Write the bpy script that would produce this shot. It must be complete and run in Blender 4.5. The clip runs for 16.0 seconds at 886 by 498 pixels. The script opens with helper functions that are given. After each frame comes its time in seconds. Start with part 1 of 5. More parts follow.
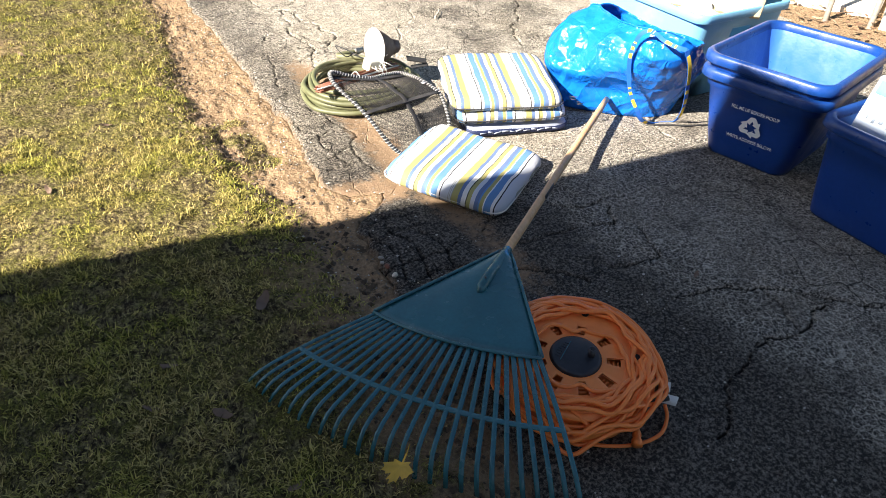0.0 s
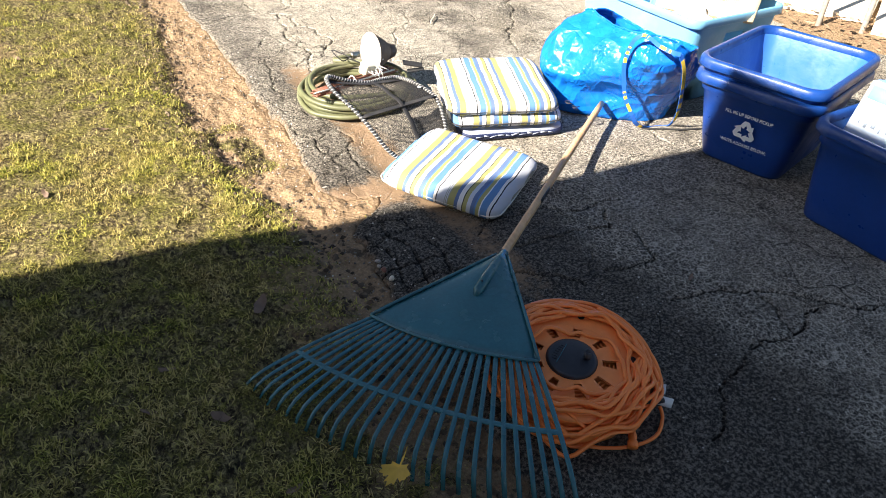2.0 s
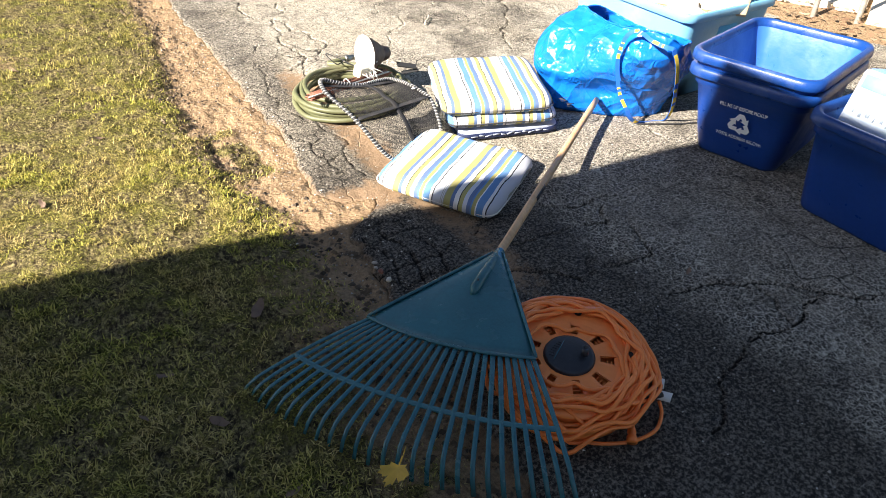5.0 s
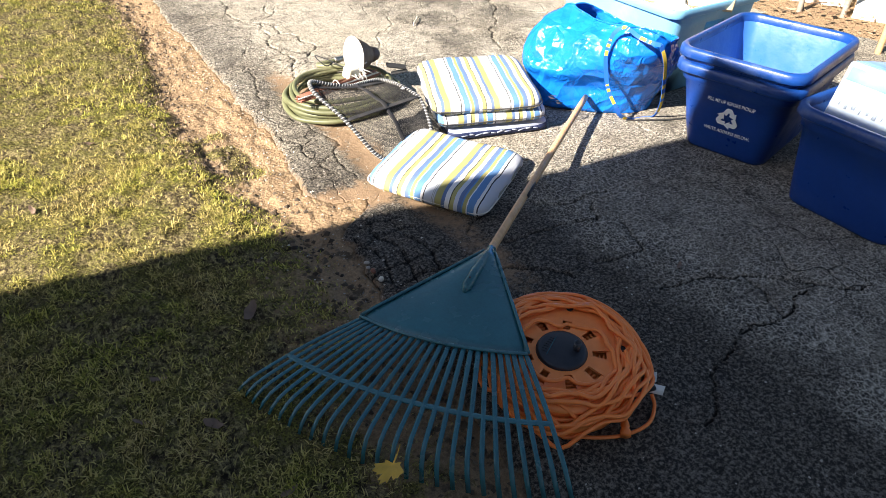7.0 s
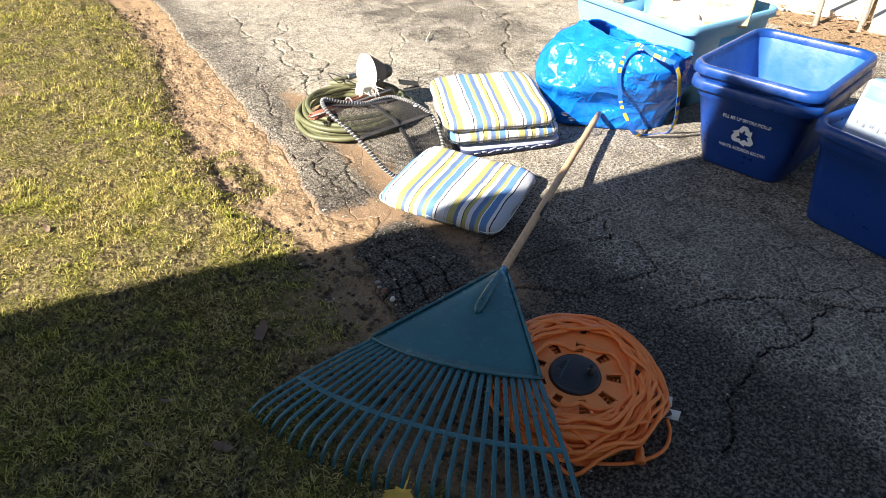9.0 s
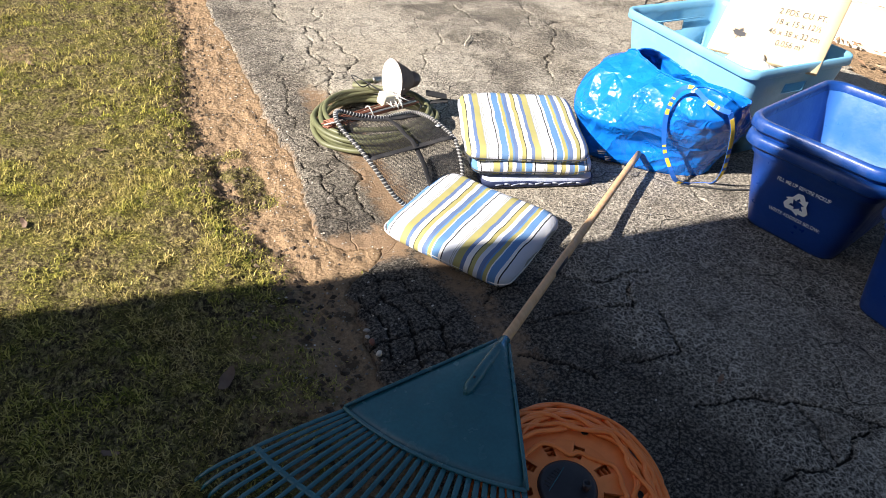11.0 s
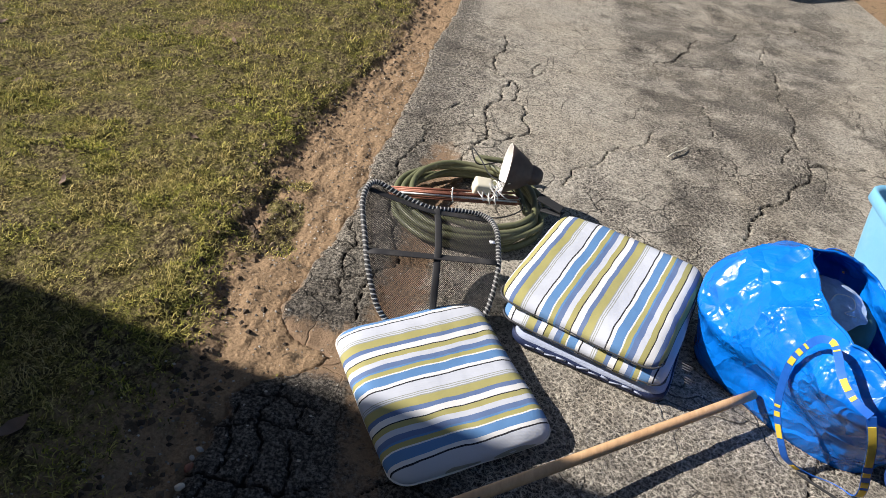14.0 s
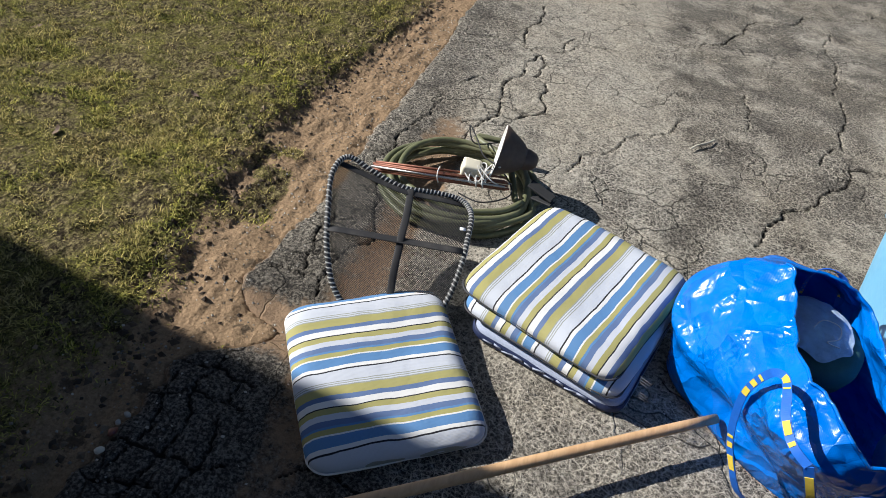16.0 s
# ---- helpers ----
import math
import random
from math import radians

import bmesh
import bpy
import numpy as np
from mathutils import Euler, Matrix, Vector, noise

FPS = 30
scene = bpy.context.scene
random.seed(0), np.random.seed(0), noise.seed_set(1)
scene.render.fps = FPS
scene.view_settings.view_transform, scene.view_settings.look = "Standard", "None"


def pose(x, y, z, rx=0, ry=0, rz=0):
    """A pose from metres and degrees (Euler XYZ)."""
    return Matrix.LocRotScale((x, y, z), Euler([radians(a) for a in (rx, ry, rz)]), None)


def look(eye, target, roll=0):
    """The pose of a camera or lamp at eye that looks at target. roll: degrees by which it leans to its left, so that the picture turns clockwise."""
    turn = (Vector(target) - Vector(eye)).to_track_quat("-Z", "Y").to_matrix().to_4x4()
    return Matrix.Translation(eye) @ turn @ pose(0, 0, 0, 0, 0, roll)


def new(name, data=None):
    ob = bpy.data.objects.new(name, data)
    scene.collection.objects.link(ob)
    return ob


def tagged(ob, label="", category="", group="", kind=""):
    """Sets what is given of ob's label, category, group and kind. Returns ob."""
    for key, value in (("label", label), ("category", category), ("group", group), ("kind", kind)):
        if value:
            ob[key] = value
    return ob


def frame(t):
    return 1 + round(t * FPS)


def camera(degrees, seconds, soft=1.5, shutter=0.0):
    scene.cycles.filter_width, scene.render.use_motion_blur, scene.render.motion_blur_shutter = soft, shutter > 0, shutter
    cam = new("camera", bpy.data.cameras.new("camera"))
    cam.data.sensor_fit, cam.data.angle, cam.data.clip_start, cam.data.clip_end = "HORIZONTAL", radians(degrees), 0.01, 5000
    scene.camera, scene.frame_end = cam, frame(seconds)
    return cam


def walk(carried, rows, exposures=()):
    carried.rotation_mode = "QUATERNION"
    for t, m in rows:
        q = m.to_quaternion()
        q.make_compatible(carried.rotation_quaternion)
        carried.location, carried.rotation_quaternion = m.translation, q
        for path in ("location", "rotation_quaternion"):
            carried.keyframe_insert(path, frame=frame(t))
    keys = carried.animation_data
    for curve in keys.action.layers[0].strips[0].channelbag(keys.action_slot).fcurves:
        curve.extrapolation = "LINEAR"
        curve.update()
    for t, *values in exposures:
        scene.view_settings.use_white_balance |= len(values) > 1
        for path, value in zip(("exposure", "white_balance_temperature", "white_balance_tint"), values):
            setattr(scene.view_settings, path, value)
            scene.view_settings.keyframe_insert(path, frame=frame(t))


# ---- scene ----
cam = camera(67.1, 16.0, soft=0.45)
PATH = [
    (0, (0.128, 0.049, 1.256), (1.004, 1.375, 0.042), 2.3),
    (0.5, (0.129, 0.044, 1.256), (0.995, 1.371, 0.036), 1.3),
    (1, (0.129, 0.035, 1.256), (0.994, 1.367, 0.04), 0.6),
    (1.5, (0.124, 0.038, 1.26), (1.01, 1.364, 0.052), 1.8),
    (2, (0.121, 0.044, 1.263), (1.011, 1.368, 0.057), 2.5),
    (2.5, (0.134, 0.043, 1.258), (1.008, 1.384, 0.059), 1.2),
    (3, (0.126, 0.036, 1.263), (0.994, 1.381, 0.064), 1.2),
    (3.5, (0.128, 0.03, 1.264), (1.015, 1.362, 0.065), 1.1),
    (4, (0.136, 0.031, 1.26), (1.025, 1.362, 0.061), 1.1),
    (6.5, (0.136, 0.024, 1.26), (1.016, 1.351, 0.05), 0.2),
    (7, (0.138, 0.019, 1.256), (1.037, 1.343, 0.057), 0.2),
    (7.5, (0.133, 0.012, 1.263), (1.054, 1.33, 0.073), 0.8),
    (8, (0.135, 0.007, 1.264), (1.064, 1.336, 0.093), 0.8),
    (8.5, (0.139, 0.006, 1.265), (1.055, 1.353, 0.105), 1.5),
    (9, (0.155, 0.039, 1.268), (1.033, 1.401, 0.096), -0.5),
    (9.2, (0.162, 0.068, 1.28), (1.049, 1.416, 0.099), 0.6),
    (11.3, (0.481, 0.259, 1.302), (1.223, 1.643, 0.063), 6.3),
    (11.5, (0.578, 0.261, 1.299), (1.272, 1.614, 0.0), 8.5),
    (12, (0.713, 0.315, 1.297), (1.185, 1.799, 0.043), 6.4),
    (12.5, (0.894, 0.45, 1.326), (1.353, 1.975, 0.116), 8.5),
    (13, (1.043, 0.531, 1.315), (1.445, 2.075, 0.109), 11.2),
    (13.5, (1.218, 0.587, 1.299), (1.301, 2.174, 0.084), 12.6),
    (14, (1.33, 0.648, 1.289), (1.273, 2.238, 0.077), 8.9),
    (14.5, (1.451, 0.738, 1.312), (1.456, 2.349, 0.127), 9.2),
    (15, (1.507, 0.808, 1.284), (1.371, 2.365, 0.036), 9.2),
    (15.5, (1.536, 0.791, 1.299), (1.335, 2.311, 0.014), 11.5),
    (16, (1.57, 0.787, 1.318), (1.351, 2.277, 0.002), 9.8),
]

EXPOSURES = [(0.0, 1.86, 6650, 12), (8.0, 1.86, 6650, 12), (9.2, 1.72, 6650, 12), (11.3, 1.32, 6450, 14), (12.5, 1.04, 6400, 14), (13.5, 0.76, 6300, 14), (14.5, 0.66, 6150, 12), (16.0, 0.52, 5950, 10)]
walk(cam, [(t, look(eye, target, roll)) for t, eye, target, roll in PATH], EXPOSURES)

# ---- light: low spring sun behind a house, clear sky ----
SUN_AZ, SUN_EL = 1.0, 35.0          # direction the light travels, from +x towards +y; height of the sun
sun_dir = Vector((math.cos(radians(SUN_AZ)) * math.cos(radians(SUN_EL)), math.sin(radians(SUN_AZ)) * math.cos(radians(SUN_EL)), -math.sin(radians(SUN_EL))))
world = bpy.data.worlds.new("sky")
scene.world = world
world.use_nodes = True
wn = world.node_tree.nodes
sky = wn.new("ShaderNodeTexSky")
sky.sky_type, sky.sun_disc = "NISHITA", False
sky.sun_elevation, sky.sun_rotation = radians(SUN_EL), radians(-90 - SUN_AZ)
world.node_tree.links.new(sky.outputs[0], wn["Background"].inputs[0])
wn["Background"].inputs[1].default_value = 0.037
sun = new("sun", bpy.data.lights.new("sun", "SUN"))
sun.data.energy, sun.data.angle, sun.data.color = 5.0, radians(0.53), (1.0, 0.94, 0.84)
sun.matrix_world = look((-10, 0, 10), Vector((-10, 0, 10)) + sun_dir)


# ---- materials ----
class Nodes:
    """A small writer of node materials."""

    def __init__(self, name):
        self.mat = bpy.data.materials.new(name)
        self.mat.use_nodes = True
        self.tree = self.mat.node_tree
        self.bsdf = self.tree.nodes["Principled BSDF"]
        self.co = self.tree.nodes.new("ShaderNodeTexCoord").outputs["Object"]

    def add(self, kind, **values):
        n = self.tree.nodes.new(kind)
        for k, v in values.items():
            n.inputs[k.replace("_", " ")].default_value = v
        return n

    def link(self, a, b):
        self.tree.links.new(a, b)
        return self

    def noise(self, scale, detail=4.0, rough=0.55, co=None, stretch=None, warp=0.0):
        n = self.add("ShaderNodeTexNoise", Scale=scale, Detail=detail, Roughness=rough, Distortion=warp)
        co = co or self.co
        if stretch:
            m = self.add("ShaderNodeMapping")
            m.inputs["Scale"].default_value = stretch
            self.link(co, m.inputs[0])
            co = m.outputs[0]
        self.link(co, n.inputs["Vector"])
        return n.outputs["Fac"]

    def voronoi(self, scale, feature="F1", co=None, out="Distance", rand=1.0):
        n = self.add("ShaderNodeTexVoronoi", Scale=scale, Randomness=rand)
        n.feature = feature
        self.link(co or self.co, n.inputs["Vector"])
        return n.outputs[out]

    def warped(self, scale, amount):
        n = self.add("ShaderNodeTexNoise", Scale=scale, Detail=3.0)
        self.link(self.co, n.inputs["Vector"])
        m = self.add("ShaderNodeVectorMath")
        m.operation = "MULTIPLY_ADD"
        m.inputs[1].default_value = (amount,) * 3
        self.link(n.outputs["Color"], m.inputs[0]).link(self.co, m.inputs[2])
        return m.outputs[0]

    def ramp(self, fac, stops, mode="LINEAR"):
        r = self.tree.nodes.new("ShaderNodeValToRGB")
        e = r.color_ramp.elements
        r.color_ramp.interpolation = mode
        while len(e) < len(stops):
            e.new(0.5)
        for el, (p, c) in zip(e, stops):
            el.position = p
            el.color = (c, c, c, 1) if isinstance(c, (int, float)) else (*c, 1)
        self.link(fac, r.inputs[0])
        return r.outputs[0]

    def mix(self, fac, a, b, mode="MIX"):
        m = self.tree.nodes.new("ShaderNodeMix")
        m.data_type, m.blend_type = "RGBA", mode
        for v, i in ((fac, 0), (a, 6), (b, 7)):
            if isinstance(v, bpy.types.NodeSocket):
                self.link(v, m.inputs[i])
            else:
                m.inputs[i].default_value = v if isinstance(v, (int, float)) else (*v, 1)
        return m.outputs[2]

    def math(self, op, a, b=0.0):
        m = self.tree.nodes.new("ShaderNodeMath")
        m.operation = op
        for v, i in ((a, 0), (b, 1)):
            if isinstance(v, bpy.types.NodeSocket):
                self.link(v, m.inputs[i])
            else:
                m.inputs[i].default_value = v
        return m.outputs[0]

    def attr(self, name):
        n = self.tree.nodes.new("ShaderNodeAttribute")
        n.attribute_name = name
        return n.outputs["Fac"]

    def obrand(self):
        return self.tree.nodes.new("ShaderNodeObjectInfo").outputs["Random"]

    def island(self):
        return self.tree.nodes.new("ShaderNodeNewGeometry").outputs["Random Per Island"]

    def axis(self, i):
        s = self.tree.nodes.new("ShaderNodeSeparateXYZ")
        self.link(self.co, s.inputs[0])
        return s.outputs[i]

    def done(self, color, rough=0.6, metal=0.0, bump=None, depth=0.002, spec=None, trans=0.0, coat=0.0):
        for v, key in ((color, "Base Color"), (rough, "Roughness")):
            if isinstance(v, bpy.types.NodeSocket):
                self.link(v, self.bsdf.inputs[key])
            else:
                self.bsdf.inputs[key].default_value = v if isinstance(v, (int, float)) else (*v, 1)
        self.bsdf.inputs["Metallic"].default_value = metal
        if spec is not None:
            self.bsdf.inputs["Specular IOR Level"].default_value = spec
        self.bsdf.inputs["Transmission Weight"].default_value = trans
        self.bsdf.inputs["Coat Weight"].default_value = coat
        if bump is not None:
            b = self.add("ShaderNodeBump", Strength=1.0, Distance=depth)
            self.link(bump, b.inputs["Height"]).link(b.outputs[0], self.bsdf.inputs["Normal"])
        return self.mat


def plain(name, color, rough=0.5, metal=0.0, grain=60.0, vary=0.18, depth=0.0006, coat=0.0, dust=0.0, dustcol=(0.35, 0.31, 0.26)):
    """Painted or moulded surfaces: a fine grain, larger stains, worn gloss and dust."""
    n = Nodes(name)
    big, fine = n.noise(7.0, 5.0, 0.6), n.noise(grain, 3.0)
    dark = tuple(c * (1 - vary) for c in color)
    lite = tuple(min(1.0, c * (1 + vary)) for c in color)
    col = n.ramp(n.mix(0.35, big, fine), [(0.3, dark), (0.7, lite)])
    if dust:
        col = n.mix(n.ramp(n.noise(4.0, 6.0, 0.7), [(0.5, 0.0), (0.75, dust)]), col, dustcol)
    r = n.ramp(n.noise(18.0, 4.0), [(0.3, max(0.05, rough - 0.1)), (0.7, min(1.0, rough + 0.1))])
    return n.done(col, r, metal, fine, depth, coat=coat)


def asphalt_material():
    n = Nodes("asphalt")
    w = n.warped(9.0, 0.035)
    net = n.ramp(n.voronoi(44.0, "DISTANCE_TO_EDGE", w), [(0.03, 1.0), (0.09, 0.0)])
    net2 = n.ramp(n.voronoi(105.0, "DISTANCE_TO_EDGE", w), [(0.03, 1.0), (0.11, 0.0)])
    stone = n.voronoi(150.0, "F1", None, "Color")
    grit = n.noise(120.0, 4.0, 0.75)
    wear = n.noise(1.3, 6.0, 0.62, stretch=(1.6, 0.7, 1))
    wear2 = n.noise(11.0, 6.0, 0.72)
    worn = n.ramp(n.mix(0.34, wear, wear2), [(0.41, 0.0), (0.49, 1.0)])
    worn = n.math("MULTIPLY", worn, n.ramp(n.attr("wear"), [(0.35, 0.0), (0.9, 1.0)]))
    seal = n.mix(n.ramp(grit, [(0.44, 0.0), (0.66, 1.0)]), (0.026, 0.0235, 0.0205), (0.25, 0.222, 0.186))
    bare = n.mix(n.ramp(n.mix(0.5, stone, grit), [(0.32, 0.0), (0.66, 1.0)]), (0.085, 0.076, 0.064), (0.72, 0.65, 0.53))
    bare = n.mix(n.ramp(wear2, [(0.38, 0.6), (0.58, 0.0)]), bare, (0.15, 0.135, 0.115))
    veil = n.math("MULTIPLY", n.math("MAXIMUM", net, n.math("MULTIPLY", net2, 0.75)), n.ramp(n.noise(6.0, 5.0, 0.65), [(0.32, 0.15), (0.50, 1.0)]))
    veil = n.math("MULTIPLY", n.math("MULTIPLY", veil, n.ramp(grit, [(0.35, 0.55), (0.55, 1.0)])), n.ramp(n.attr("wear"), [(0.08, 0.0), (0.22, 1.0)]))
    col = n.mix(n.math("MULTIPLY", worn, 0.76), seal, bare)
    col = n.mix(n.math("MULTIPLY", veil, 0.95), col, n.mix(n.ramp(grit, [(0.35, 0.0), (0.6, 1.0)]), (0.24, 0.22, 0.18), (0.60, 0.545, 0.45)))
    col = n.mix(n.ramp(n.noise(2.3, 5.0, 0.6), [(0.4, 0.0), (0.7, 0.3)]), col, (0.40, 0.34, 0.25), "SOFT_LIGHT")
    spots = n.ramp(n.voronoi(26.0, "F1"), [(0.05, 1.0), (0.09, 0.0)])
    spots = n.math("MULTIPLY", spots, n.ramp(n.voronoi(26.0, "F1", None, "Color"), [(0.55, 0.0), (0.7, 1.0)]))
    col = n.mix(n.math("MULTIPLY", spots, 0.7), col, (0.40, 0.37, 0.32))
    fine = n.ramp(n.voronoi(5.0, "DISTANCE_TO_EDGE", n.warped(4.0, 0.28)), [(0.0, 1.0), (0.016, 0.0)])
    fine = n.math("MULTIPLY", fine, n.ramp(n.noise(1.7, 3.0), [(0.46, 0.0), (0.56, 0.85)]))
    col = n.mix(fine, col, (0.02, 0.018, 0.016))
    sand = n.math("MULTIPLY", n.attr("sand"), n.ramp(n.noise(28.0, 6.0, 0.75), [(0.3, 0.35), (0.62, 1.35)]))
    sandcol = n.mix(n.noise(120.0, 5.0, 0.8), (0.11, 0.07, 0.04), (0.42, 0.29, 0.185))
    col = n.mix(n.ramp(sand, [(0.32, 0.0), (0.7, 1.0)]), col, sandcol)
    crack = n.attr("crack")
    col = n.mix(n.ramp(crack, [(0.25, 0.0), (0.65, 0.95)]), col, (0.018, 0.016, 0.014))
    h = n.mix(0.45, grit, stone)
    h = n.math("SUBTRACT", h, n.math("MULTIPLY", fine, 0.6))
    return n.done(col, n.ramp(grit, [(0.3, 0.8), (0.7, 0.98)]), 0, h, 0.011, spec=0.16)


def soil_material():
    n = Nodes("soil")
    fine = n.noise(110.0, 6.0, 0.8)
    mid = n.noise(15.0, 6.0, 0.7)
    crumbs = n.voronoi(60.0, "F1", n.warped(30.0, 0.03))
    dry = n.mix(n.ramp(fine, [(0.2, 0.0), (0.75, 1.0)]), (0.095, 0.062, 0.036), (0.46, 0.316, 0.188))
    damp = n.mix(fine, (0.02, 0.015, 0.010), (0.20, 0.145, 0.095))
    col = n.mix(n.ramp(mid, [(0.37, 0.0), (0.43, 1.0)]), damp, dry)
    lawn = n.attr("lawn")
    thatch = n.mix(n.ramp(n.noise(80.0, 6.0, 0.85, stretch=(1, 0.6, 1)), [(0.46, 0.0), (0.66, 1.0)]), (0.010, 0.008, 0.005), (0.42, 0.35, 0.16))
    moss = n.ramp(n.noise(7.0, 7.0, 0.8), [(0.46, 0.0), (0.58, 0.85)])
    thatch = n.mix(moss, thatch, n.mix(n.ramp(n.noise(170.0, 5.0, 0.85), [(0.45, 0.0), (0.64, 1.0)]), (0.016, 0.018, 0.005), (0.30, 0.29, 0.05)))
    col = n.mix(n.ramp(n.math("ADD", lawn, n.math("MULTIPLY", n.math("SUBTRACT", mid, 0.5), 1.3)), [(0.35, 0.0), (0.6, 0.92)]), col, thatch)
    h = n.mix(0.4, n.math("ADD", mid, n.math("MULTIPLY", fine, 0.6)), crumbs)
    return n.done(col, 0.95, 0, h, 0.014, spec=0.1)


def grass_material():
    n = Nodes("grass_blades")
    r = n.island()
    patch = n.noise(1.9, 4.0, 0.6)
    green = n.ramp(r, [(0.0, (0.035, 0.040, 0.010)), (0.35, (0.145, 0.16, 0.022)), (0.7, (0.35, 0.335, 0.045)), (1.0, (0.58, 0.49, 0.16))])
    straw = n.ramp(r, [(0.0, (0.05, 0.038, 0.014)), (0.35, (0.26, 0.21, 0.06)), (0.85, (0.60, 0.48, 0.20)), (1.0, (0.10, 0.065, 0.035))])
    col = n.mix(n.ramp(n.mix(0.4, patch, n.noise(9.0, 4.0, 0.6)), [(0.42, 0.0), (0.58, 1.0)]), straw, green)
    return n.done(col, 0.75, spec=0.12)


def stripe_material():
    n = Nodes("striped_cushion_fabric")
    white, olive, steel, blue, dark, pale = (0.70, 0.69, 0.67), (0.36, 0.33, 0.13), (0.115, 0.17, 0.31), (0.11, 0.23, 0.43), (0.03, 0.03, 0.035), (0.52, 0.54, 0.59)
    wob = n.math("MULTIPLY", n.math("SUBTRACT", n.noise(9.0, 2.0), 0.5), 0.012)
    y = n.math("ADD", n.axis(1), wob)
    f = n.math("FRACT", n.math("DIVIDE", n.math("SUBTRACT", 10.0, y), 0.196))
    grey = (0.30, 0.31, 0.27)
    stops = [(0, dark), (0.018, pale), (0.165, grey), (0.178, pale), (0.193, grey), (0.206, pale), (0.222, grey), (0.235, olive), (0.345, steel), (0.41, white), (0.49, dark), (0.505, olive),
             (0.575, pale), (0.65, steel), (0.72, blue), (0.75, olive), (0.81, white), (0.83, blue), (0.95, white)]
    col = n.ramp(f, stops, "CONSTANT")
    weave = n.math("ADD", n.math("SINE", n.math("MULTIPLY", n.axis(0), 2600.0)), n.math("SINE", n.math("MULTIPLY", n.axis(1), 2600.0)))
    folds = n.noise(10.0, 4.0, 0.5)
    col = n.mix(n.ramp(n.noise(6.0, 5.0, 0.7), [(0.55, 0.0), (0.85, 0.16)]), col, (0.42, 0.38, 0.30))
    h = n.math("ADD", n.math("MULTIPLY", weave, 0.005), folds)
    return n.done(col, 0.85, 0, h, 0.006, spec=0.2)


def wood_material(name, a, b, scale=(60, 3, 60)):
    n = Nodes(name)
    g = n.noise(1.0, 6.0, 0.7, stretch=scale, warp=0.6)
    k = n.noise(5.0, 4.0)
    col = n.mix(n.ramp(g, [(0.3, 0.0), (0.7, 1.0)]), a, b)
    col = n.mix(n.ramp(k, [(0.55, 0.0), (0.8, 0.35)]), col, tuple(v * 0.45 for v in a))
    return n.done(col, 0.55, 0, g, 0.0008)


def tarp_material():
    n = Nodes("woven_blue_plastic")
    weave = n.math("MULTIPLY", n.math("SINE", n.math("MULTIPLY", n.axis(0), 1500.0)), n.math("SINE", n.math("MULTIPLY", n.axis(2), 1500.0)))
    folds = n.ramp(n.voronoi(8.0, "DISTANCE_TO_EDGE", n.warped(5.0, 0.16)), [(0.0, 1.0), (0.30, 0.0)])
    small = n.ramp(n.voronoi(38.0, "DISTANCE_TO_EDGE", n.warped(16.0, 0.05)), [(0.0, 1.0), (0.35, 0.0)])
    where = n.ramp(n.noise(7.0, 3.0), [(0.48, 0.0), (0.62, 1.0)])
    big = n.noise(6.0, 4.0, 0.55, warp=0.8)
    col = n.ramp(big, [(0.25, (0.003, 0.115, 0.52)), (0.75, (0.005, 0.190, 0.72))])
    h = n.math("ADD", n.math("MULTIPLY", folds, 0.48), n.math("ADD", n.math("MULTIPLY", big, 0.6), n.math("MULTIPLY", n.math("MULTIPLY", small, where), 0.20)))
    h = n.math("ADD", h, n.math("MULTIPLY", weave, 0.003))
    return n.done(col, n.ramp(where, [(0.0, 0.26), (1.0, 0.12)]), 0, h, 0.020, spec=0.5)


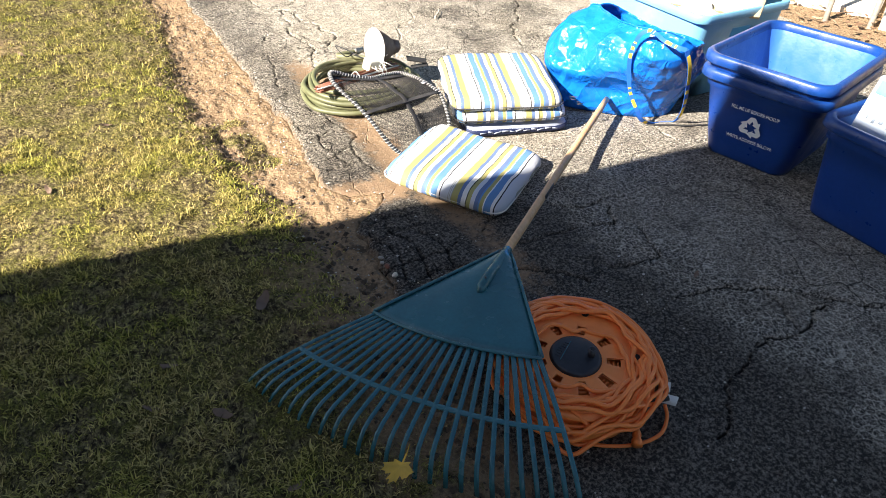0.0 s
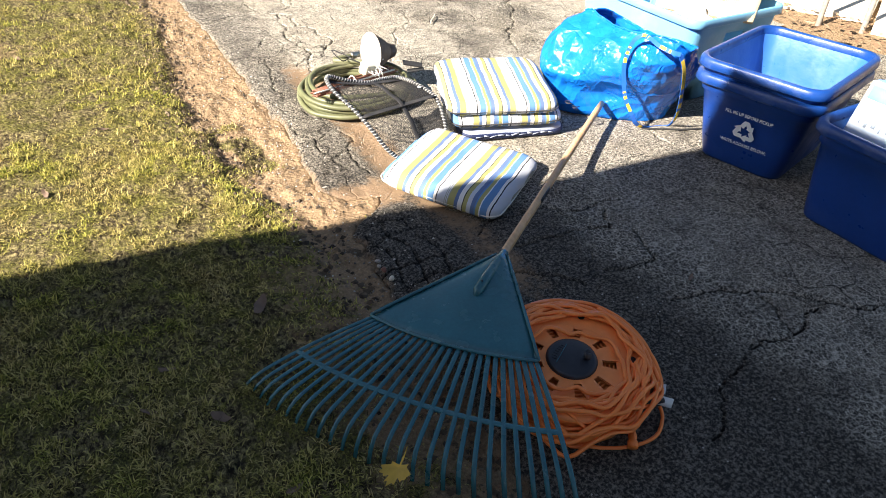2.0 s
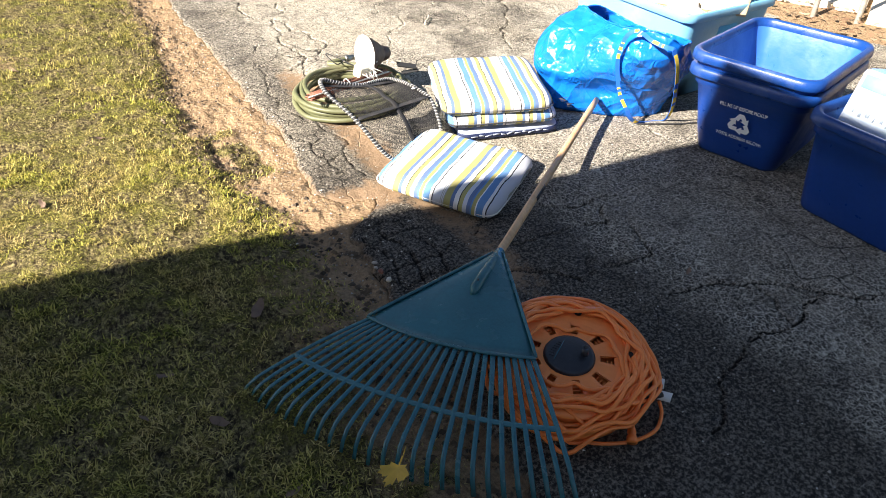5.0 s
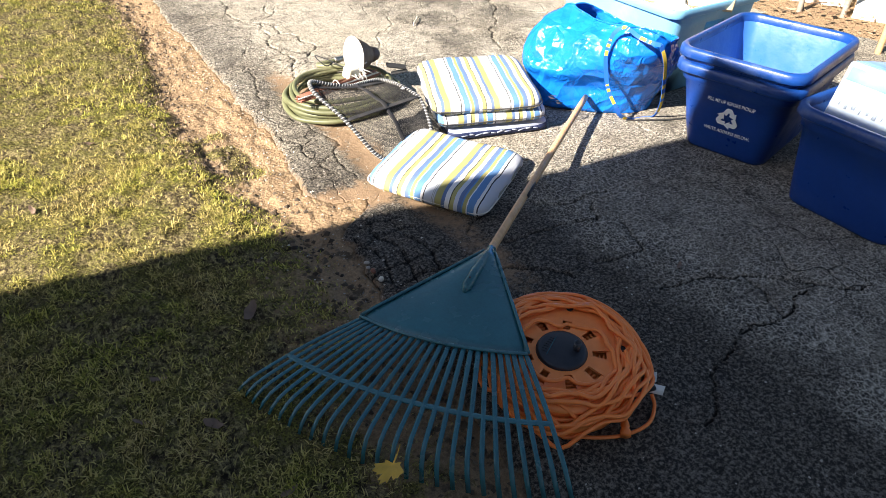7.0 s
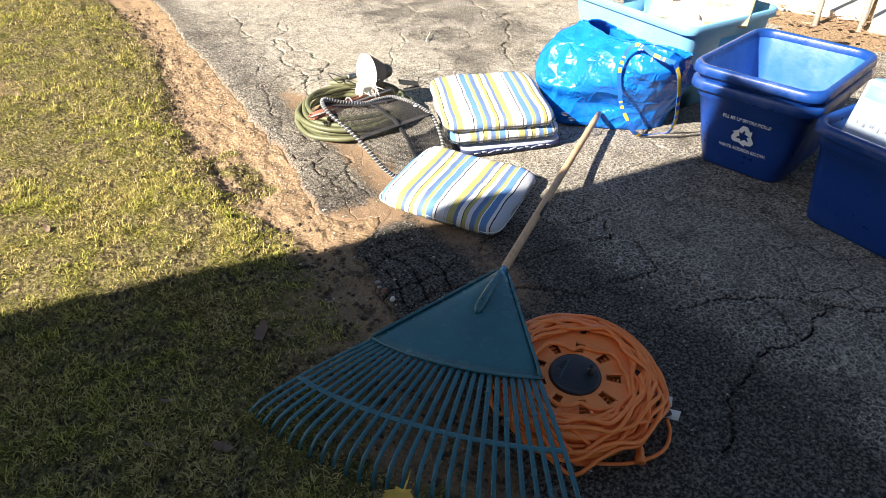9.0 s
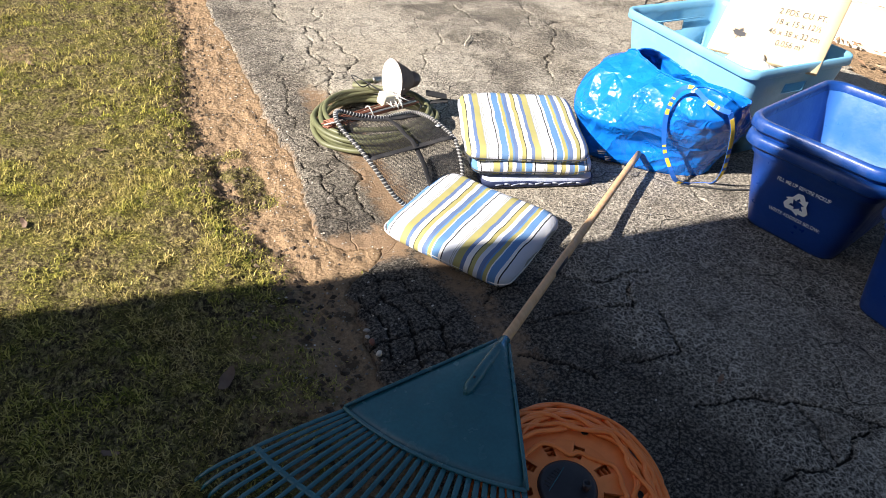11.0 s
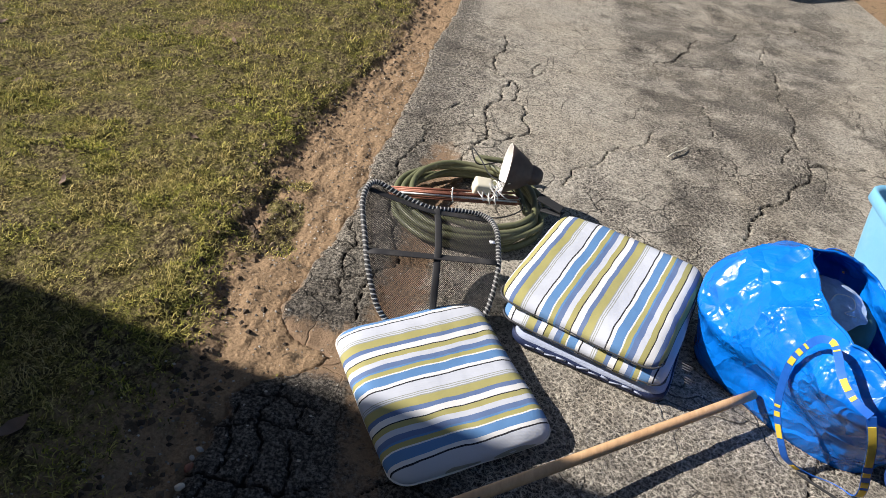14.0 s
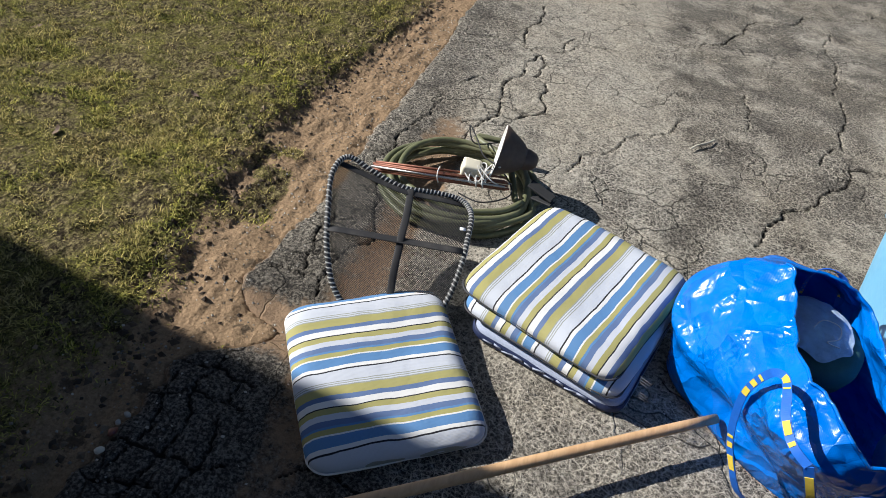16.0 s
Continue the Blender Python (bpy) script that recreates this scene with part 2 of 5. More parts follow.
M = {
    "asphalt": asphalt_material(), "soil": soil_material(), "grass": grass_material(), "stripe": stripe_material(),
    "handle_wood": wood_material("varnished_handle_wood", (0.50, 0.29, 0.14), (0.70, 0.45, 0.24)),
    "rake": plain("dark_green_plastic", (0.029, 0.126, 0.150), 0.22, grain=120, vary=0.25, dust=0.12, dustcol=(0.22, 0.24, 0.23)),
    "orange": plain("orange_plastic", (0.95, 0.27, 0.065), 0.42, vary=0.12, dust=0.12),
    "cord": plain("orange_vinyl_cord", (0.95, 0.235, 0.045), 0.40, vary=0.12, dust=0.08),
    "black": plain("black_plastic", (0.016, 0.017, 0.022), 0.4, vary=0.3, dust=0.1),
    "paper": plain("printed_white_paper", (0.74, 0.74, 0.73), 0.7, vary=0.06),
    "ink_and_shade": plain("dark_print_and_shade", (0.05, 0.05, 0.055), 0.7, vary=0.2),
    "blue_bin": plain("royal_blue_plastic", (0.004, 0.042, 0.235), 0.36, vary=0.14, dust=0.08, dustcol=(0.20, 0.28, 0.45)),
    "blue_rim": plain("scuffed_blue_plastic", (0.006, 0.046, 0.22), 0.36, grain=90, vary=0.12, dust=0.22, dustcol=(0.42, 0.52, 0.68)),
    # bin plastic again, lightened for the sun on the inside, thinly dusted
    "blue_inner_lit": plain("sunlit_dusty_blue_plastic", (0.030, 0.125, 0.42), 0.36, vary=0.05, dust=0.18, dustcol=(0.42, 0.54, 0.74)),
    "white_print": plain("white_print", (0.78, 0.80, 0.83), 0.6, vary=0.05),
    "tub": plain("light_blue_plastic", (0.17, 0.42, 0.62), 0.38, vary=0.05, dust=0.2, dustcol=(0.50, 0.64, 0.72)),
    "tarp": tarp_material(),
    "yellow": plain("yellow_webbing", (0.72, 0.52, 0.05), 0.7, vary=0.15),
    "webbing": plain("blue_webbing", (0.008, 0.11, 0.50), 0.65, vary=0.25),
    "hose": plain("olive_green_rubber_hose", (0.130, 0.136, 0.066), 0.5, vary=0.35, dust=0.45, dustcol=(0.27, 0.25, 0.17)),
    "hose_stripe": plain("yellow_hose_stripe", (0.42, 0.40, 0.20), 0.5, vary=0.2),
    "brass": plain("tarnished_metal", (0.45, 0.42, 0.36), 0.4, 1.0, vary=0.25),
    "copper": plain("rusty_copper_rod", (0.24, 0.10, 0.065), 0.5, 0.5, vary=0.3),
    "steel": plain("dull_steel", (0.52, 0.50, 0.49), 0.35, 1.0, vary=0.2),
    "cream": plain("yellowed_white_plastic", (0.74, 0.68, 0.52), 0.5, vary=0.1, dust=0.2),
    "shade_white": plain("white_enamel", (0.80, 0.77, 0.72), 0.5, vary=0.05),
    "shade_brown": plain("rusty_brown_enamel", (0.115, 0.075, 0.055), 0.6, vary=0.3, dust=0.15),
    "string": plain("white_string", (0.74, 0.71, 0.66), 0.8, vary=0.12),
    "mesh_black": plain("black_nylon", (0.022, 0.021, 0.022), 0.75, vary=0.25, dust=0.25),
    "rope_black": plain("black_cord", (0.025, 0.025, 0.027), 0.6, vary=0.2),
    "rope_white": plain("grey_white_cord", (0.36, 0.355, 0.34), 0.6, vary=0.12),
    "card": plain("buff_cardboard", (0.60, 0.47, 0.29), 0.8, grain=200, vary=0.1),
    "leaf_yellow": plain("yellow_maple_leaf", (0.62, 0.37, 0.04), 0.6, vary=0.3, grain=45),
    "leaf_brown": plain("dry_brown_leaf", (0.17, 0.11, 0.075), 0.8, vary=0.35),
    "pebble": plain("pebble", (0.42, 0.38, 0.33), 0.8, vary=0.35),
    "concrete": plain("pale_concrete", (0.66, 0.60, 0.49), 0.85, grain=120, vary=0.12, depth=0.002, dust=0.35, dustcol=(0.45, 0.36, 0.25)),
    "grey_wood": wood_material("weathered_grey_wood", (0.24, 0.21, 0.175), (0.40, 0.36, 0.31)),
    "green_tin": plain("dark_green_cloth", (0.035, 0.10, 0.085), 0.7, vary=0.25),
    "film": plain("clear_bluish_plastic", (0.36, 0.47, 0.60), 0.2, vary=0.25, depth=0.002),
    "sticker_yellow": plain("yellow_sticker", (0.80, 0.60, 0.03), 0.6, vary=0.06),
    "grey_print": plain("pale_grey_print", (0.30, 0.36, 0.44), 0.6, vary=0.1),
    "pack_blue": plain("printed_blue_pack", (0.16, 0.30, 0.62), 0.45, vary=0.35, grain=14),
    "pack_white": plain("printed_pale_pack", (0.40, 0.47, 0.56), 0.45, vary=0.08),
    "pale_fabric": plain("pale_blue_grey_fabric", (0.36, 0.40, 0.52), 0.85, grain=300, vary=0.2, depth=0.002),
    "navy": plain("navy_fabric", (0.012, 0.022, 0.075), 0.7, grain=200, vary=0.3, depth=0.002),
    "siding": plain("brown_wall_paint", (0.30, 0.25, 0.20), 0.8, vary=0.12),
    "roof": plain("grey_shingle", (0.12, 0.11, 0.105), 0.9, vary=0.3),
    "tyre": plain("black_rubber", (0.02, 0.02, 0.021), 0.8, vary=0.3),
    "car_paint": plain("black_car_paint", (0.012, 0.013, 0.016), 0.15, coat=1.0, vary=0.2),
}


# ---- mesh helpers ----
def mesh_of(name, verts, faces, mat, smooth=True):
    me = bpy.data.meshes.new(name)
    me.from_pydata([tuple(v) for v in verts], [], [tuple(f) for f in faces])
    for m in (mat if isinstance(mat, (list, tuple)) else [mat]):
        me.materials.append(m)
    if smooth:
        me.polygons.foreach_set("use_smooth", [True] * len(me.polygons))
    me.update()
    return me


def thing(name, place, label, category, group="", kind=""):
    """An Empty at the thing's base, to which its parts belong."""
    ob = new(name)
    ob.matrix_world = place
    ob.empty_display_size = 0.05
    return tagged(ob, label, category, group, kind)


def part(name, me, mat, parent, label="", at=None, smooth=True):
    """One mesh object under a thing or a part. me: (verts, faces), a bmesh or a mesh."""
    if isinstance(me, bmesh.types.BMesh):
        data = bpy.data.meshes.new(name)
        me.to_mesh(data)
        me.free()
        for m in (mat if isinstance(mat, (list, tuple)) else [mat]):
            data.materials.append(m)
        if smooth:
            data.polygons.foreach_set("use_smooth", [True] * len(data.polygons))
    elif isinstance(me, tuple):
        data = mesh_of(name, me[0], me[1], mat, smooth)
    else:
        data = me
    ob = new(name, data)
    ob.parent = parent
    if at is not None:
        ob.matrix_basis = at
    return tagged(ob, label) if label else ob


def box(sx, sy, sz, bevel=0.0, seg=2, at=None):
    bm = bmesh.new()
    bmesh.ops.create_cube(bm, size=1.0)
    bmesh.ops.scale(bm, vec=(sx, sy, sz), verts=bm.verts)
    if bevel:
        bmesh.ops.bevel(bm, geom=bm.edges[:], offset=bevel, segments=seg, profile=0.6, affect="EDGES")
    if at is not None:
        bmesh.ops.transform(bm, matrix=at, verts=bm.verts)
    return bm


def lathe(profile, n=40, close=False):
    """Turn (radius, z) pairs round z."""
    verts, faces = [], []
    for r, z in profile:
        for i in range(n):
            a = 2 * math.pi * i / n
            verts.append((r * math.cos(a), r * math.sin(a), z))
    k = len(profile)
    for j in range(k if close else k - 1):
        for i in range(n):
            a, b = j * n + i, j * n + (i + 1) % n
            c, d = ((j + 1) % k) * n + (i + 1) % n, ((j + 1) % k) * n + i
            faces.append((a, b, c, d))
    return verts, faces


def tube(points, radius, n=8, closed=False, twist=0.0, flat=1.0, taper=None, caps=True):
    """A tube along points; flat < 1 squashes it to a ribbon."""
    pts = [Vector(p) for p in points]
    k = len(pts)
    verts, faces = [], []
    up = Vector((0, 0, 1))
    prev = None
    for i, p in enumerate(pts):
        a, b = (pts[i - 1], pts[(i + 1) % k]) if closed else (pts[max(0, i - 1)], pts[min(k - 1, i + 1)])
        t = (b - a).normalized()
        if prev is None:
            side = t.cross(up)
            if side.length < 1e-3:
                side = t.cross(Vector((1, 0, 0)))
            side.normalize()
        else:
            side = (prev - t * prev.dot(t)).normalized()
        prev = side
        nor = side.cross(t).normalized()
        r = radius * (taper(i / max(1, k - 1)) if taper else 1.0)
        for j in range(n):
            w = 2 * math.pi * j / n + twist * i
            verts.append(p + side * (r * math.cos(w)) + nor * (r * flat * math.sin(w)))
    for i in range(k if closed else k - 1):
        i2 = (i + 1) % k
        for j in range(n):
            faces.append((i * n + j, i * n + (j + 1) % n, i2 * n + (j + 1) % n, i2 * n + j))
    if caps and not closed:
        faces.append(tuple(range(n))[::-1])
        faces.append(tuple((k - 1) * n + j for j in range(n)))
    return verts, faces


def ribbon(points, width, thick, normals):
    """A flat strap along points, its face turned to the normals."""
    pts = [Vector(p) for p in points]
    verts, faces = [], []
    k = len(pts)
    for i, p in enumerate(pts):
        t = (pts[min(k - 1, i + 1)] - pts[max(0, i - 1)]).normalized()
        n = Vector(normals[i])
        n = (n - t * n.dot(t)).normalized()
        s = t.cross(n)
        for a, b in ((-1, 0), (1, 0), (1, 1), (-1, 1)):
            verts.append(p + s * (a * width / 2) + n * (b * thick))
    for i in range(k - 1):
        for j in range(4):
            faces.append((i * 4 + j, i * 4 + (j + 1) % 4, (i + 1) * 4 + (j + 1) % 4, (i + 1) * 4 + j))
    faces += [(3, 2, 1, 0), tuple((k - 1) * 4 + j for j in range(4))]
    return verts, faces


def spline(points, steps=8, closed=False):
    """Catmull-Rom through points."""
    p = [Vector(v) for v in points]
    k = len(p)
    out = []
    for i in range(k if closed else k - 1):
        if closed:
            a, b, c, d = p[i - 1], p[i], p[(i + 1) % k], p[(i + 2) % k]
        else:
            a, b, c, d = p[max(i - 1, 0)], p[i], p[i + 1], p[min(i + 2, k - 1)]
        for s in range(steps):
            t = s / steps
            out.append(0.5 * ((2 * b) + (c - a) * t + (2 * a - 5 * b + 4 * c - d) * t * t + (3 * b - a - 3 * c + d) * t ** 3))
    if not closed:
        out.append(p[-1])
    return out


def as_piece(bm):
    bm.verts.index_update()
    out = [v.co.copy() for v in bm.verts], [tuple(v.index for v in f.verts) for f in bm.faces]
    bm.free()
    return out


def joined(*pieces):
    verts, faces = [], []
    for v, f in pieces:
        o = len(verts)
        verts += list(v)
        faces += [tuple(i + o for i in q) for q in f]
    return verts, faces


def moved(piece, m):
    return [m @ Vector(v) for v in piece[0]], piece[1]


def rrect(hx, hy, r, n=6, splits=()):
    """A rounded rectangle, anticlockwise; splits: extra places along the two sides that run in y."""
    pts = []
    for cx, cy, a0 in ((hx - r, -hy + r, -90), (hx - r, hy - r, 0), (-hx + r, hy - r, 90), (-hx + r, -hy + r, 180)):
        for i in range(n + 1):
            a = radians(a0 + 90 * i / n)
            pts.append((cx + r * math.cos(a), cy + r * math.sin(a)))
        if splits:
            if a0 == -90:
                pts += [(hx, s) for s in sorted(splits)]
            if a0 == 90:
                pts += [(-hx, s) for s in sorted(splits, reverse=True)]
            if a0 == 0:
                pts += [(s, hy) for s in sorted(splits, reverse=True)]
            if a0 == 180:
                pts += [(s, -hy) for s in sorted(splits)]
    return pts


def loft(rings, cap_first=False, cap_last=False, skip=()):
    """Faces between rings of alike length; each ring a list of 3D points."""
    n = len(rings[0])
    verts = [p for r in rings for p in r]
    faces = []
    for j in range(len(rings) - 1):
        for i in range(n):
            if (j, i) in skip:
                continue
            faces.append((j * n + i, j * n + (i + 1) % n, (j + 1) * n + (i + 1) % n, (j + 1) * n + i))
    if cap_first:
        faces.append(tuple(range(n))[::-1])
    if cap_last:
        faces.append(tuple((len(rings) - 1) * n + i for i in range(n)))
    return verts, faces


def lettering(body, size, mat, name, parent, at, label="", spacing=1.0, bold=0.0):
    cu = bpy.data.curves.new(name, "FONT")
    cu.body, cu.size, cu.align_x, cu.align_y = body, size, "CENTER", "CENTER"
    cu.extrude, cu.offset, cu.space_character = 0.0004, bold, spacing
    tmp = bpy.data.objects.new(name, cu)
    scene.collection.objects.link(tmp)
    me = bpy.data.meshes.new_from_object(tmp.evaluated_get(bpy.context.evaluated_depsgraph_get()))
    bpy.data.objects.remove(tmp)
    me.materials.clear()
    me.materials.append(mat)
    return part(name, me, mat, parent, label, at)


def smooth_step(a, b, x):
    t = np.clip((x - a) / (b - a), 0, 1)
    return t * t * (3 - 2 * t)


rng = np.random.default_rng(7)


def value_noise(x, y, scale, seed=0, octaves=4):
    """Smooth noise in -1..1 on arrays."""
    out, amp, total = np.zeros_like(x, dtype=float), 1.0, 0.0
    for o in range(octaves):
        f = scale * 2 ** o
        xi, yi = np.floor(x * f).astype(np.int64), np.floor(y * f).astype(np.int64)
        tx, ty = x * f - xi, y * f - yi
        tx, ty = tx * tx * (3 - 2 * tx), ty * ty * (3 - 2 * ty)

        def h(a, b):
            v = (a * 374761393 + b * 668265263 + (seed + o) * 1442695041) & 0x7FFFFFFF
            v = ((v ^ (v >> 13)) * 1274126177) & 0x7FFFFFFF
            return ((v ^ (v >> 16)) & 0xFFFF) / 32767.5 - 1
        out += amp * ((h(xi, yi) * (1 - tx) + h(xi + 1, yi) * tx) * (1 - ty) + (h(xi, yi + 1) * (1 - tx) + h(xi + 1, yi + 1) * tx) * ty)
        total += amp
        amp *= 0.5
    return out / total


def lift(x, y):
    """The drive rises a little towards the bins."""
    return 0.03 * smooth_step(1.5, 2.2, np.asarray(x, float)) * smooth_step(2.0, 1.4, np.asarray(y, float))


# ---- ground: lawn and soil, one sheet to the horizon ----
def steps(a, b, fine, lo, hi, grow=1.22):
    """Even steps from a to b, then growing out to lo and hi."""
    mid = list(np.arange(a, b, fine))
    left, right, d = [], [], fine
    x = a
    while x > lo:
        d *= grow
        x -= d
        left.append(max(x, lo))
    x, d = mid[-1], fine
    while x < hi:
        d *= grow
        x += d
        right.append(min(x, hi))
    return np.array(left[::-1] + mid + right)


def sheet(name, xs, ys, height, mat, masks, keep=None):
    gx, gy = np.meshgrid(xs, ys)
    x, y = gx.ravel(), gy.ravel()
    z = height(x, y)
    nx, ny = len(xs), len(ys)
    i = np.arange(nx * ny).reshape(ny, nx)
    f = np.stack([i[:-1, :-1], i[:-1, 1:], i[1:, 1:], i[1:, :-1]], -1).reshape(-1, 4)
    if keep is not None:
        k = keep(x, y)
        f = f[k[f].all(1)]
        used = np.unique(f)
        remap = np.zeros(nx * ny, int)
        remap[used] = np.arange(len(used))
        f, x, y, z = remap[f], x[used], y[used], z[used]
    me = bpy.data.meshes.new(name)
    me.vertices.add(len(x))
    me.vertices.foreach_set("co", np.stack([x, y, z], 1).ravel())
    me.loops.add(f.size)
    me.loops.foreach_set("vertex_index", f.ravel())
    me.polygons.add(len(f))
    me.polygons.foreach_set("loop_start", np.arange(0, f.size, 4))
    me.polygons.foreach_set("use_smooth", np.ones(len(f), bool))
    me.update(calc_edges=True)
    for key, fn in masks.items():
        a = me.attributes.new(key, "FLOAT", "POINT")
        a.data.foreach_set("value", np.asarray(fn(x, y), dtype=np.float32))
    me.materials.append(mat)
    return new(name, me)


def drive_edge(y):
    """The ragged edge of the drive, broken away where the soil crosses it."""
    far = 0.865 + 0.065 * smooth_step(1.9, 2.55, y) + 0.055 * smooth_step(2.6, 3.9, y) + 0.05 * smooth_step(3.9, 4.8, y)
    near = 0.845 - 0.04 * smooth_step(1.65, 1.25, y) - 0.10 * smooth_step(1.2, 0.2, y)
    e = np.where(y > 1.82, far, near)
    e = e + 0.16 * np.exp(-((y - 1.81) / 0.065) ** 2) + 0.06 * np.exp(-((y - 1.74) / 0.05) ** 2)
    return e + 0.016 * value_noise(y, y * 0.3, 5.0, 3) + 0.014 * value_noise(y, y, 22.0, 5, 2)


def lawn_edge(y):
    return 0.64 + 0.06 * smooth_step(2.2, 1.5, y) + 0.13 * smooth_step(2.9, 4.2, y) + 0.06 * value_noise(y, y * 0.0, 1.7, 9, 3)


def lawn_mask(x, y):
    m = smooth_step(0.09, -0.09, x - lawn_edge(y))
    tuft = smooth_step(0.25, 0.55, value_noise(x, y, 4.0, 21, 3)) * smooth_step(0.98, 0.8, x) * smooth_step(0.4, 0.75, x)
    bare = smooth_step(0.28, 0.5, value_noise(x, y, 1.6, 33, 3)) * 0.45 + 0.5 * smooth_step(0.3, 0.55, x) * smooth_step(1.9, 1.5, y)
    return np.clip(np.maximum(m - bare * m, tuft * 0.7), 0, 1)


def soil_height(x, y):
    lawn = smooth_step(0.75, 0.5, x)
    turf = smooth_step(0.045, -0.035, x - lawn_edge(y) - 0.05 * value_noise(x, y, 8.0, 91, 3))
    z = 0.019 * turf - 0.022 * (1 - lawn) * smooth_step(1.2, 0.9, x)
    z = z + 0.010 * value_noise(x, y, 3.0, 1, 3) + 0.010 * value_noise(x, y, 14.0, 2, 3) + 0.010 * turf * value_noise(x, y, 26.0, 4, 3)
    track = smooth_step(0.5, 0.62, x) * smooth_step(1.0, 0.85, x)
    z = z + (1 - turf) * smooth_step(0.45, 0.6, x) * smooth_step(1.0, 0.9, x) * (0.016 * np.abs(value_noise(x, y, 7.0, 18, 3)) + 0.020 * np.clip(value_noise(x, y, 17.0, 19, 3) - 0.1, 0, 1) - 0.006)
    z = z + track * (0.006 * value_noise(x * 5.0, y, 6.0, 14, 3) + 0.010 * np.clip(value_noise(x, y, 22.0, 15, 3) - 0.15, 0, 1) - 0.014 * np.clip(value_noise(x, y, 9.0, 16, 2) - 0.25, 0, 1))
    z = z - 0.045 * smooth_step(0.005, 0.05, x - drive_edge(y))
    z = np.where(x > 1.25, -0.06, z)
    return np.where((x > 3.7), -0.012 + 0.01 * value_noise(x, y, 9.0, 6, 3), z)


gx_ = steps(-2.6, 1.3, 0.022, -300, 300)
gx_ = np.sort(np.concatenate([gx_, np.arange(0.361, 1.08, 0.022) + 0.004, np.arange(0.361, 1.08, 0.022) - 0.007]))
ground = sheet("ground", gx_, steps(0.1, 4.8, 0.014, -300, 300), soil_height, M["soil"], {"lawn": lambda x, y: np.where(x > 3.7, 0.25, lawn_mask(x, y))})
tagged(ground, "patchy thin lawn and bare brown soil beside the drive", "ground", kind="structure")

# ---- the drive: old cracked asphalt ----
def wander(points, seed, rough=0.025):
    """A crack: a jittered line through a few places."""
    r = random.Random(seed)
    p = [Vector((x, y)) for x, y in points]
    for k in range(4):
        q = []
        for a, b in zip(p, p[1:]):
            m = (a + b) / 2
            d = (b - a)
            n = Vector((-d.y, d.x))
            q += [a, m + n * r.uniform(-0.15, 0.15)]
        p = q + [p[-1]]
    return np.array([(v.x, v.y) for v in p])


